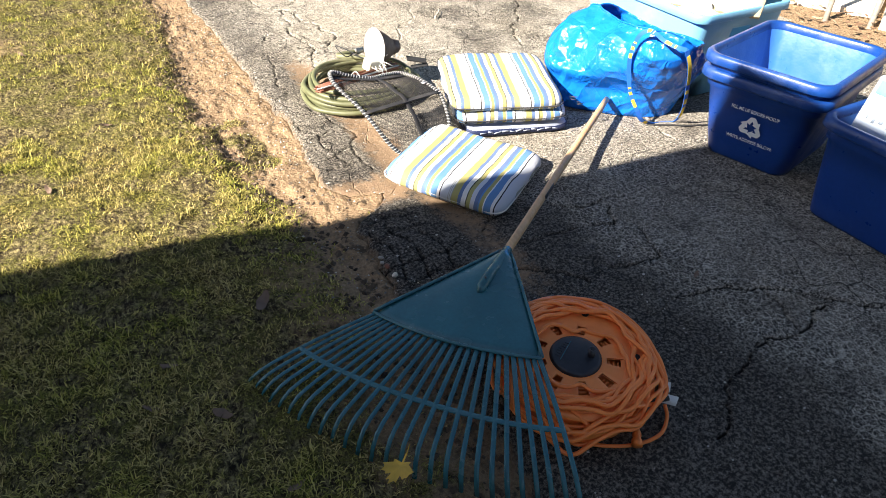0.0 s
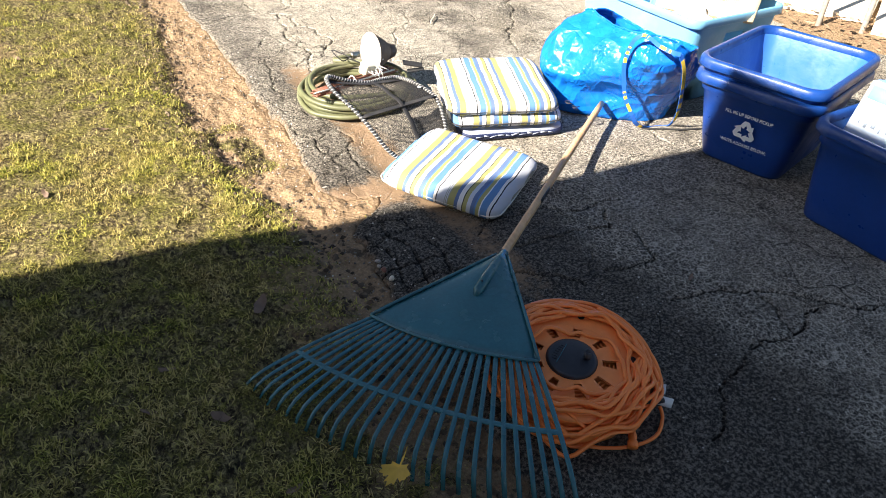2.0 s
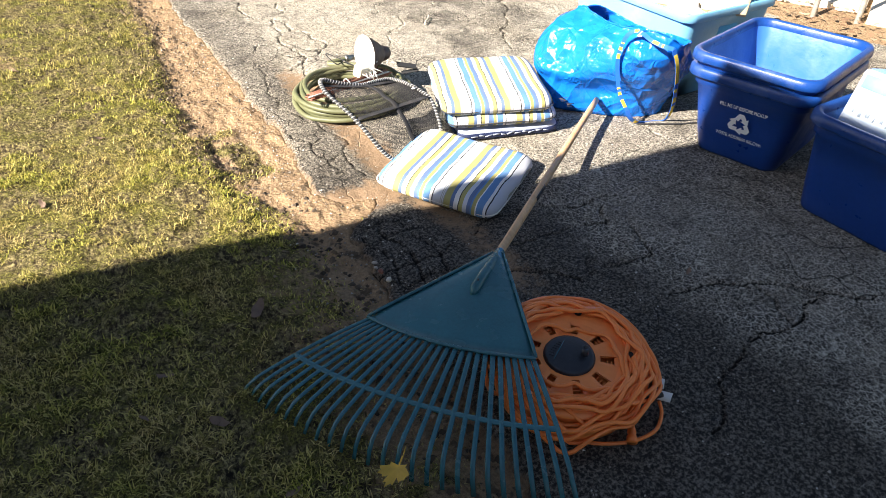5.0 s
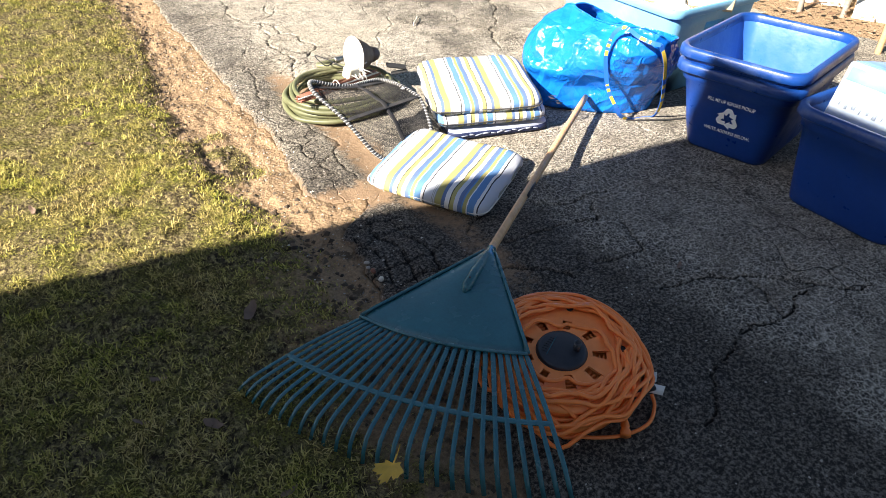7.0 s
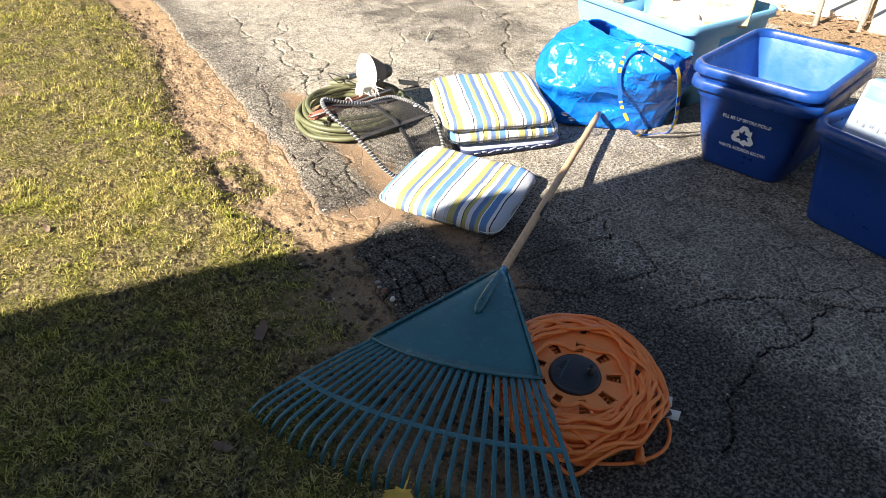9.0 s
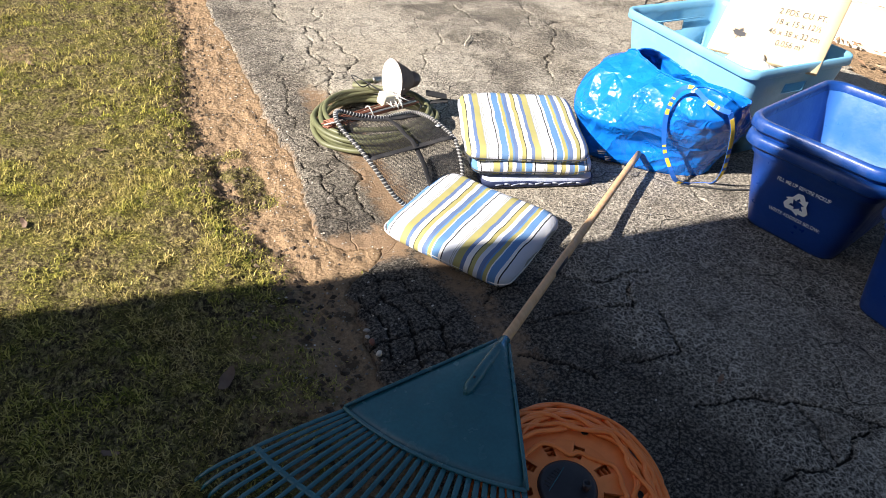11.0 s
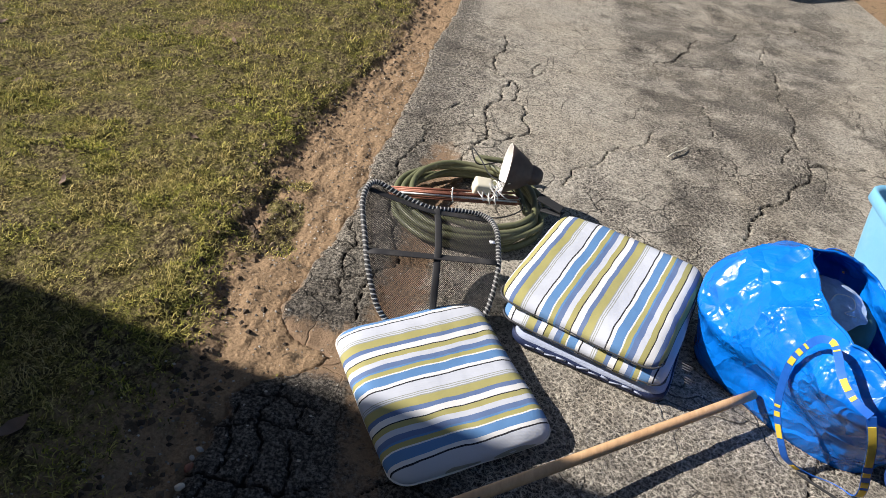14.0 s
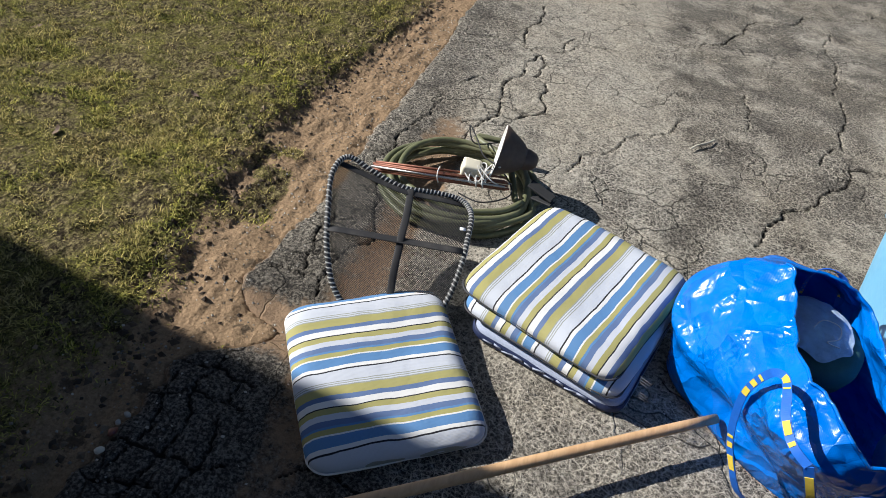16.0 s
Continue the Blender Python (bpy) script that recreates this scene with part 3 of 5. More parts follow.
CRACKS = [
    ([(0.97, 3.82), (1.10, 3.83), (1.31, 3.86), (1.39, 3.82), (1.53, 3.87), (1.57, 4.06)], 0.010), ([(1.53, 3.87), (1.6, 3.99), (1.8, 4.03)], 0.006),
    ([(1.37, 4.41), (1.37, 4.16), (1.33, 4.02), (1.34, 3.85), (1.43, 3.79), (1.46, 3.65), (1.44, 3.55), (1.51, 3.45), (1.53, 3.25), (1.43, 3.15)], 0.011),
    ([(1.43, 3.79), (1.39, 3.55), (1.34, 3.47), (1.33, 3.35), (1.35, 3.13), (1.23, 3.03)], 0.011), ([(1.15, 3.33), (1.21, 3.44)], 0.010),
    ([(1.35, 3.13), (1.28, 2.98), (1.25, 2.86)], 0.007), ([(1.02, 3.72), (1.3, 3.70), (1.42, 3.77)], 0.006),
    ([(1.66, 2.86), (1.70, 3.0), (1.82, 3.1), (1.86, 3.21), (2.04, 3.34), (2.08, 3.46)], 0.007),
    ([(2.32, 2.71), (2.40, 2.87), (2.44, 2.95), (2.54, 3.02), (2.62, 3.15), (2.69, 3.22), (2.75, 3.39), (2.9, 3.41)], 0.013),
    ([(2.96, 4.96), (2.91, 4.54), (2.86, 4.24), (2.84, 3.98), (2.77, 3.68), (2.76, 3.55), (2.64, 3.38), (2.69, 3.36)], 0.011),
    ([(3.39, 5.51), (3.1, 5.23), (2.86, 5.17), (2.73, 4.96), (2.53, 4.88), (2.38, 4.57), (2.22, 4.36)], 0.012), ([(2.38, 3.86), (2.39, 3.7), (2.36, 3.5)], 0.008),
    ([(4.0, 3.40), (3.58, 3.44), (3.37, 3.5), (3.13, 3.45), (2.73, 3.39)], 0.013), ([(3.37, 3.94), (3.27, 3.61), (3.31, 3.46)], 0.007), ([(3.47, 4.58), (3.64, 4.5), (3.54, 4.28)], 0.007),
    ([(3.9, 4.97), (3.95, 4.55), (4.0, 4.38)], 0.010),
    ([(1.98, 0.56), (1.88, 0.64), (1.81, 0.73), (1.74, 0.8), (1.62, 0.87), (1.5, 0.9)], 0.009), ([(1.88, 0.64), (1.69, 0.62), (1.63, 0.63), (1.54, 0.65)], 0.010), ([(1.74, 0.8), (1.72, 0.7), (1.69, 0.62)], 0.005),
    ([(1.25, 1.36), (1.43, 1.30), (1.6, 1.25), (1.66, 1.34)], 0.006), ([(1.43, 1.1), (1.6, 1.05), (1.66, 1.21)], 0.005), ([(1.19, 1.24), (1.29, 1.15), (1.33, 1.07)], 0.006), ([(1.2, 1.45), (1.45, 1.47), (1.75, 1.36)], 0.006),
    ([(0.95, 2.1), (1.1, 2.16)], 0.008), ([(0.93, 2.5), (1.1, 2.45)], 0.008), ([(0.95, 2.95), (1.12, 2.9)], 0.008), ([(0.9, 2.28), (1.04, 2.3)], 0.007), ([(1.07, 1.95), (1.06, 2.5), (1.1, 3.1)], 0.006),
    ([(1.02, 2.02), (1.0, 2.3), (0.96, 2.45)], 0.008), ([(0.85, 1.66), (1.06, 1.64)], 0.011), ([(0.85, 1.55), (1.07, 1.57)], 0.010), ([(0.83, 1.42), (1.1, 1.44)], 0.011),
    ([(0.95, 1.72), (0.97, 1.5), (0.93, 1.3)], 0.009), ([(1.03, 1.7), (1.05, 1.45), (1.0, 1.25)], 0.008), ([(0.85, 1.33), (1.08, 1.32)], 0.009), ([(0.88, 1.62), (0.9, 1.45), (0.87, 1.36)], 0.007),
    ([(0.92, 2.02), (1.03, 2.05)], 0.008), ([(0.95, 2.7), (1.08, 2.66)], 0.006), ([(2.3, 2.0), (2.26, 1.72), (2.2, 1.5)], 0.005), ([(1.2, 0.5), (1.35, 0.6), (1.5, 0.64)], 0.006),
]
SEGS = []
for k, (pts, width) in enumerate(CRACKS):
    w = wander(pts, 40 + k)
    for a, b in zip(w, w[1:]):
        SEGS.append((a, b, max(0.0026, width * (0.22 if a[1] < 1.75 and a[0] < 1.15 else 0.33) * (0.40 + 0.9 * random.random()))))


def crack_mask(x, y):
    out = np.zeros_like(x)
    for a, b, width in SEGS:
        lo, hi = np.minimum(a, b) - 0.03, np.maximum(a, b) + 0.03
        sel = np.where((x > lo[0]) & (x < hi[0]) & (y > lo[1]) & (y < hi[1]))[0]
        if len(sel) == 0:
            continue
        px, py = x[sel] - a[0], y[sel] - a[1]
        d = b - a
        t = np.clip((px * d[0] + py * d[1]) / (d @ d + 1e-9), 0, 1)
        dist = np.hypot(px - t * d[0], py - t * d[1])
        out[sel] = np.maximum(out[sel], np.clip(1.5 - dist / width, 0, 1))
    return out


def sand_mask(x, y):
    n = value_noise(x, y, 3.5, 51, 4)
    strip = np.exp(-((x - 1.19 - 0.03 * value_noise(y, y, 2.0, 8, 2)) / 0.085) ** 2) * smooth_step(3.3, 2.8, y) * (0.75 * smooth_step(0.9, 1.3, y) + 0.25 * smooth_step(1.55, 1.85, y))
    cross = np.exp(-((y - 1.84) / 0.10) ** 2) * smooth_step(1.55, 1.2, x)
    edge = np.exp(-((x - drive_edge(y)) / 0.03) ** 2) * 0.6 * smooth_step(4.2, 3.6, y)
    return np.clip(np.maximum(np.maximum(strip, cross), edge) * (1.0 + 0.7 * n), 0, 1)


def wear_and_shade_mask(x, y):
    """How far the sealer has gone: less along the tarred edge and in a darker patch; also lowered to deepen the near
    shade.
    """
    w = smooth_step(1.12, 1.28, x) + 0.18
    wob = 0.30 * value_noise(x, y, 2.0, 44, 4)
    patch = smooth_step(1.95, 2.12, x + wob * 0.4) * smooth_step(3.0, 2.75, x + wob - 0.4 * np.clip(y - 3.6, 0, 3)) * smooth_step(2.45, 2.75, y + wob) * smooth_step(7.2, 5.8, y + wob)
    # darkens the asphalt below y 2.25, where the house's shade lies
    near = 1 - 0.55 * smooth_step(2.25, 1.75, y + 0.2 * value_noise(x, y, 2.2, 61, 3))
    return np.clip(w * near * (1 - 0.86 * patch * np.clip(0.80 + 1.1 * value_noise(x, y, 9.0, 67, 5), 0, 1)) * (1 - 0.85 * smooth_step(1.75, 1.45, y) * smooth_step(1.75, 1.4, x + 0.15 * value_noise(x, y, 3.0, 66, 3))), 0, 1)


def drive_height(x, y):
    z = lift(x, y) + 0.006 * value_noise(x, y, 1.1, 11, 3) + 0.0028 * value_noise(x, y, 30.0, 12, 2) + 0.006 * smooth_step(1.12, 1.0, x) * value_noise(x, y, 9.0, 13, 3)
    z = z - 0.014 * crack_mask(x, y) - 0.018 * sand_mask(x, y) * smooth_step(1.45, 1.2, x) - 0.03 * smooth_step(0.02, -0.005, x - drive_edge(y))
    return z


drive = sheet("driveway", steps(0.68, 3.1, 0.0068, 0.6, 4.1, 1.06), steps(0.3, 5.0, 0.0068, -6, 40, 1.08), drive_height, M["asphalt"],
              {"crack": crack_mask, "sand": sand_mask, "wear": wear_and_shade_mask}, keep=lambda x, y: (x > drive_edge(y) - 0.012) & (x < 4.0 + 0.2 * value_noise(y, y, 2.0, 71, 3) + 0.12 * np.clip(y - 2.5, 0, 6)))
tagged(drive, "old grey asphalt drive, cracked and worn, with sandy stains", "driveway", kind="structure")


# ---- grass ----
def grass(count, x0, x1, y0, y1, length, seed, name="grass"):
    r = np.random.default_rng(seed)
    x, y = r.uniform(x0, x1, count), r.uniform(y0, y1, count)
    m = lawn_mask(x, y)
    clump = smooth_step(-0.30, 0.30, 0.6 * value_noise(x, y, 24.0, 77, 4) + 0.4 * value_noise(x, y, 5.0, 78, 2))
    keep = r.uniform(0, 1, count) < m * (0.02 + 0.90 * clump) * (1 - 0.75 * smooth_step(0.12, 0.42, value_noise(x, y, 3.2, 79, 4)))
    x, y, m = x[keep], y[keep], m[keep]
    n = len(x)
    z = soil_height(x, y) - 0.003
    ang = r.uniform(0, 2 * np.pi, n)
    L = length * r.uniform(0.4, 1.3, n) ** 1.3 * (0.6 + 0.6 * m) * (0.7 + 0.6 * clump[keep])
    w = r.uniform(0.0008, 0.0019, n)
    lean = r.uniform(0.8, 2.3, n)
    dx, dy = np.cos(ang), np.sin(ang)
    px, py = -dy * w, dx * w
    v = np.empty((n, 5, 3))
    a1, a2 = lean * 0.5, lean * 1.0
    mx, mz = L * 0.5 * np.sin(a1), L * 0.5 * np.cos(a1)
    tx, tz = mx + L * 0.5 * np.sin(a2), mz + L * 0.5 * np.cos(a2)
    v[:, 0] = np.stack([x - px, y - py, z], 1)
    v[:, 1] = np.stack([x + px, y + py, z], 1)
    v[:, 2] = np.stack([x + dx * mx + px * 0.8, y + dy * mx + py * 0.8, z + mz], 1)
    v[:, 3] = np.stack([x + dx * mx - px * 0.8, y + dy * mx - py * 0.8, z + mz], 1)
    v[:, 4] = np.stack([x + dx * tx, y + dy * tx, z + np.maximum(tz, 0.004)], 1)
    base = np.arange(n) * 5
    tri = np.stack([base, base + 1, base + 2, base, base + 2, base + 3, base + 3, base + 2, base + 4], 1).reshape(-1, 3)
    me = bpy.data.meshes.new(name)
    me.vertices.add(n * 5)
    me.vertices.foreach_set("co", v.ravel())
    me.loops.add(tri.size)
    me.loops.foreach_set("vertex_index", tri.ravel())
    me.polygons.add(len(tri))
    me.polygons.foreach_set("loop_start", np.arange(0, tri.size, 3))
    me.update(calc_edges=True)
    me.materials.append(M["grass"])
    return tagged(new(name, me), "thin yellow-green spring grass with dry straw", "grass", kind="stuff")


grass(430000, -1.0, 0.98, 0.15, 3.0, 0.017, 5)
grass(400000, -3.4, 1.0, 3.0, 7.5, 0.023, 6)
grass(120000, -2.6, -1.0, 0.8, 3.0, 0.025, 8)

# ---- the house behind the camera, which shades the near ground ----
EAVE = 2.6
run = EAVE / math.tan(radians(SUN_EL))
edge_dir = Vector((math.cos(radians(-11.0)), math.sin(radians(-11.0)), 0))
edge_at = Vector((1.1, 1.685, 0)) - Vector((math.cos(radians(SUN_AZ)), math.sin(radians(SUN_AZ)), 0)) * run
corner = edge_at + edge_dir * ((-0.95 - edge_at.x) / edge_dir.x)
house = thing("house", Matrix.Translation(corner) @ Matrix.Rotation(radians(-11), 4, "Z"), "brown house with a low grey roof beside the drive", "house")
part("wall", box(9.0, 7.0, EAVE - 0.16, at=pose(-4.9, -3.9, (EAVE - 0.16) / 2)), M["siding"], house, smooth=False)
part("roof", ([(0, 0, EAVE - 0.16), (0, 0, EAVE), (-10, 0, EAVE), (-10, 0, EAVE - 0.16), (0, -7.8, EAVE - 0.16), (0, -7.8, EAVE), (-10, -7.8, EAVE), (-10, -7.8, EAVE - 0.16), (0, -3.9, EAVE + 0.5), (-10, -3.9, EAVE + 0.5)],
              [(0, 1, 2, 3), (4, 7, 6, 5), (0, 4, 5, 8, 1), (3, 2, 9, 6, 7), (1, 8, 9, 2), (5, 6, 9, 8), (0, 3, 7, 4)]), M["roof"], house, smooth=False)


# ---- cushions ----
def pillow(w, d, h, seed, n=22):
    """A boxed cushion: a swollen square with soft edges, a little creased."""
    bm = bmesh.new()
    bmesh.ops.create_cube(bm, size=2.0)
    bmesh.ops.subdivide_edges(bm, edges=bm.edges[:], cuts=n, use_grid_fill=True)
    for v in bm.verts:
        x, y, z = v.co
        e = (abs(x) ** 9 + abs(y) ** 9) ** (1 / 9)
        s = max(e, 1e-6)
        m = max(abs(x), abs(y), 1e-6)
        x2, y2 = x * m / s, y * m / s
        rim = min(1.0, max(0.0, (m - 0.80) / 0.20))
        zz = z * (1 - 0.42 * rim ** 2.2) * (1.0 + 0.12 * (1 - m * m))
        shrink = 1 - 0.035 * rim * abs(z) ** 2.5
        p = Vector((x2 * w / 2 * shrink, y2 * d / 2 * shrink, zz * h / 2))
        q = Vector((p.x * 7 + seed * 3.1, p.y * 7, p.z * 9))
        p += Vector((noise.noise(q), noise.noise(q + Vector((9, 0, 0))), 0.9 * noise.noise(q + Vector((0, 9, 0))))) * 0.006
        p.z += 0.0025 * noise.noise(q * 3.0)
        v.co = p
    return bm


def piping(w, d, z, seed):
    pts = []
    for x, y in rrect(w / 2, d / 2, 0.045, 8, (-0.12, -0.06, 0, 0.06, 0.12)):
        q = Vector((x * 8 + seed, y * 8, 0))
        pts.append((x + 0.004 * noise.noise(q), y + 0.004 * noise.noise(q + Vector((5, 5, 0))), z + 0.004 * noise.noise(q * 1.7)))
    return tube(spline(pts, 2, True), 0.0026, 6, True)


def seat_cushion(place, label, seed, w=0.43, d=0.43, h=0.062, cloth="stripe", shift=0.0, seam="string", thick=0.0022):
    """shift moves the stripes across the pad."""
    c = thing("seat_cushion", place @ Matrix.Translation((0, 0, h / 2)), label, "cushion", "striped patio cushions")
    bm = pillow(w, d, h, seed)
    bmesh.ops.translate(bm, vec=(0, shift, 0), verts=bm.verts)
    part("pad", bm, M[cloth], c, at=Matrix.Translation((0, -shift, 0)))
    v, f = piping(w - 0.002, d - 0.002, -h * 0.06, seed)
    part("seam", (v, f), M[seam], c, "white stitched seam" if seam == "string" else "")
    return c


seat_cushion(pose(1.332, 1.754, 0.004, 2.5, -1.5, 31.0), "blue, olive and white striped seat cushion lying on the asphalt", 1, 0.408, 0.462, 0.07, shift=0.006)
low = seat_cushion(pose(1.765, 2.105, 0.004, 0, 0, 71), "blue-grey and navy seat cushion beneath two striped ones", 2, 0.42, 0.43, 0.05, "pale_fabric", seam="navy")
gus = rrect(0.2125, 0.2175, 0.05, 8, (-0.15, -0.1, -0.05, 0, 0.05, 0.1, 0.15))
part("gusset", loft([[(x * k, y * k, z) for x, y in gus] for z, k in ((-0.020, 0.985), (-0.014, 1.0), (0.000, 1.003), (0.005, 0.985))]), M["navy"], low, "dark navy side band")
for side_x, side_y, ang in ((-0.2145, 0.0, 90), (0.0, -0.2195, 0)):
    for k in range(11):
        part("print_bar", box(0.021 + 0.006 * (k % 3), 0.0016, 0.004 + 0.002 * (k % 2), 0, 1, pose(side_x, side_y, -0.006, 0, 0, ang) @ pose(-0.15 + 0.03 * k, 0, 0.003 * (k % 2), 0, 12 * (k % 3) - 10, 0)), M["pale_fabric"], low)
# near-black seams here paint the shadow lines between the piled cushions
seat_cushion(pose(1.752, 2.118, 0.054, 0, -1.0, 68), "striped seat cushion in the middle of a pile of three", 3, 0.45, 0.455, 0.058, shift=0.006, seam="ink_and_shade")
seat_cushion(pose(1.742, 2.134, 0.108, 0, 2.5, 246), "striped seat cushion on top of a pile of three", 4, 0.462, 0.455, 0.060, shift=-0.084, seam="ink_and_shade")


# ---- leaf rake ----
HEAD = Vector((1.086, 1.184, 0.122))
rake = thing("leaf_rake", Matrix.Identity(4), "dark green plastic leaf rake with wooden handle, tines down", "rake")
ax = Vector((-0.842, -0.540, 0)).normalized()
sd = Vector((ax.y, -ax.x, 0))          # towards the grass: positive
if sd.x > 0:
    sd = -sd


def rk(a, p, h):
    """A place on the rake's head: a along the axis, p across it (towards the lawn), h above the tilted plane."""
    return HEAD + ax * a + sd * p + Vector((0, 0, h - 0.100 * p - 0.085 * max(0.0, a) + 0.02 * min(1, a / 0.3)))


verts, faces = [], []
NA, NP = 14, 25
for lay in (0, 1):
    for i in range(NA):
        for j in range(NP):
            u = 2 * j / (NP - 1) - 1
            f = i / (NA - 1)
            p = u * (0.016 + f * 0.206)
            a = -0.005 + f * (0.385 - 0.035 * u * u)
            crown = 0.016 * (1 - u * u) * (1 - f * 0.4)
            lipz = 0.006 * (abs(u) > 0.95) if f < 0.98 else 0.0
            verts.append(rk(a, p, crown + lipz - 0.004 * lay - 0.006 * (abs(u) > 0.99)))
for lay in (0, 1):
    for i in range(NA - 1):
        for j in range(NP - 1):
            o = lay * NA * NP
            q = (o + i * NP + j, o + (i + 1) * NP + j, o + (i + 1) * NP + j + 1, o + i * NP + j + 1)
            faces.append(q if lay else q[::-1])
ring = [i * NP for i in range(NA)] + [(NA - 1) * NP + j for j in range(1, NP)] + [i * NP + NP - 1 for i in range(NA - 2, -1, -1)] + list(range(NP - 2, 0, -1))
for a, b in zip(ring, ring[1:] + ring[:1]):
    faces.append((a, b, b + NA * NP, a + NA * NP))
part("head_plate", (verts, faces), M["rake"], rake)
edge = [rk(-0.005 + (0.385 - 0.035 * u * u) + 0.002, u * 0.222, 0.010 * (1 - u * u) + 0.003) for u in np.linspace(-1, 1, 25)]
part("plate_rib", tube(edge, 0.005, 8, flat=0.8), M["rake"], rake)
for s in (-1, 1):
    part("edge_rib", tube([rk(-0.005 + f * 0.35, s * (0.016 + f * 0.206), 0.004) for f in np.linspace(0, 1, 10)], 0.0045, 8), M["rake"], rake)
handle_end = Vector((2.112, 1.862, 0.085))
hd = (handle_end - HEAD).normalized()
part("socket", tube([HEAD - hd * 0.195 + Vector((0, 0, 0.000)), HEAD - hd * 0.18 + Vector((0, 0, 0.010)), HEAD - hd * 0.1 + Vector((0, 0, 0.009)), HEAD - hd * 0.0, HEAD + hd * 0.02], 0.0142, 16,
                    taper=lambda t: 0.45 + 0.55 * min(1, t * 3.5)), M["rake"], rake)
part("screw", tube([HEAD - hd * 0.155 + Vector((0, 0, 0.020)), HEAD - hd * 0.155 + Vector((0, 0, 0.0265))], 0.003, 8), M["black"], rake)
NT = 27
for k in range(NT):
    u = 2 * k / (NT - 1) - 1
    path = []
    tip = 0.715 - 0.062 * u * u
    for f in np.linspace(0, 1, 15):
        a = 0.375 - 0.035 * u * u + f * (tip - 0.375 + 0.035 * u * u)
        p = u * 0.638 * a * (1.0 - 0.02 * u * u)
        bend = max(0.0, (f - 0.80) / 0.20)
        path.append(rk(a - 0.026 * bend ** 2, p, 0.010 * (1 - u * u) * (1 - f) - 0.002 + 0.012 * math.sin(f * 3.14) - (0.064 - 0.036 * max(0.0, u)) * bend ** 1.8))
    part("tine", tube(path, 0.0066, 8, flat=0.42, taper=lambda t: 0.95 - 0.15 * t), M["rake"], rake)
band = []
for u in np.linspace(-1, 1, 41):
    a = 0.562 - 0.042 * u * u
    band.append(rk(a, u * 0.638 * a * (1 - 0.02 * u * u) * 1.01, 0.009 + 0.004 * (1 - u * u)))
part("cross_band", tube(band, 0.0075, 8, flat=0.45), M["rake"], rake)
pole = part("handle", tube([HEAD + hd * s for s in np.linspace(-0.08, (handle_end - HEAD).length, 14)], 0.0125, 16, taper=lambda t: 1.0 if t < 0.97 else 1.0 - 6 * (t - 0.97) ** 1.0 * 0.6), M["handle_wood"], rake, "varnished wooden handle")
side = hd.cross(Vector((0, 0, 1))).normalized()
face_n = (side * 0.9 + Vector((0, 0, 0.3))).normalized()
part("sticker", ribbon([HEAD + hd * q + face_n * 0.0122 for q in np.linspace(0.335, 0.43, 4)], 0.014, 0.0008, [face_n] * 4), M["black"], pole, "black printed sticker")


# ---- extension cord on its reel ----
reel = thing("cord_reel", pose(1.014, 0.802, 0.0, 2, -3, 20) @ Matrix.Diagonal((1.05, 1.05, 0.90, 1)), "orange plastic cord reel wound with an orange extension cord", "cord reel")
R = 0.165
body = lathe([(0.05, 0.0), (R * 0.97, 0.0), (R, 0.006), (R, 0.020), (R * 0.985, 0.095), (R, 0.100), (R, 0.112), (R * 0.95, 0.116), (R * 0.7, 0.113), (R * 0.62, 0.108)], 56)
part("drum", body, M["orange"], reel)
# face with slots: a ring of spokes round the hub
NS = 9
face_v, face_f = [], []
rings_r = [0.050, 0.064, 0.070, 0.114, 0.121, 0.138]
NSEG = NS * 6
for lay in (0, 1):
    for r_ in rings_r:
        for i in range(NSEG):
            a = 2 * math.pi * i / NSEG
            face_v.append((r_ * math.cos(a), r_ * math.sin(a), 0.111 - 0.006 * lay + (0.004 if r_ < 0.11 else 0)))
nr = len(rings_r)
for lay in (0, 1):
    o = lay * nr * NSEG
    for j in range(nr - 1):
        for i in range(NSEG):
            if j == 2 and i % 6 in (2, 3):
                continue
            q = (o + j * NSEG + i, o + (j + 1) * NSEG + i, o + (j + 1) * NSEG + (i + 1) % NSEG, o + j * NSEG + (i + 1) % NSEG)
            face_f.append(q if lay == 0 else q[::-1])
for i in range(NSEG):
    if i % 6 in (2, 3):
        for j in (2, 3):
            a, b = j * NSEG + i, j * NSEG + (i + 1) % NSEG
            face_f.append((a, b, b + nr * NSEG, a + nr * NSEG))
    for s in (2, 4):
        if i % 6 == s:
            a, b = 2 * NSEG + i, 3 * NSEG + i
            face_f.append((a, b, b + nr * NSEG, a + nr * NSEG))
part("face_plate", (face_v, face_f), M["orange"], reel, "slotted orange face plate")
part("inner_drum", lathe([(0.02, 0.02), (0.128, 0.02), (0.128, 0.085), (0.045, 0.085)], 40), M["orange"], reel)
for k in range(NS):
    for j in range(4):
        r_ = 0.078 + j * 0.010
        a = 2 * math.pi * (k * 6 + 3.0) / NSEG
        part("rib", box(0.004, 0.020, 0.016, 0.001, 1, pose(r_ * math.cos(a), r_ * math.sin(a), 0.093, 0, 0, math.degrees(a))), M["orange"], reel)
hub = part("hub_cap", lathe([(0.0, 0.126), (0.049, 0.126), (0.056, 0.123), (0.059, 0.116), (0.059, 0.108), (0.0, 0.108)], 44), M["black"], reel, "black plastic hub cap")
part("knob", lathe([(0.0, 0.142), (0.005, 0.142), (0.0055, 0.151), (0.0085, 0.151), (0.0085, 0.1255)], 18), M["black"], hub, at=pose(0.018, -0.028, 0))
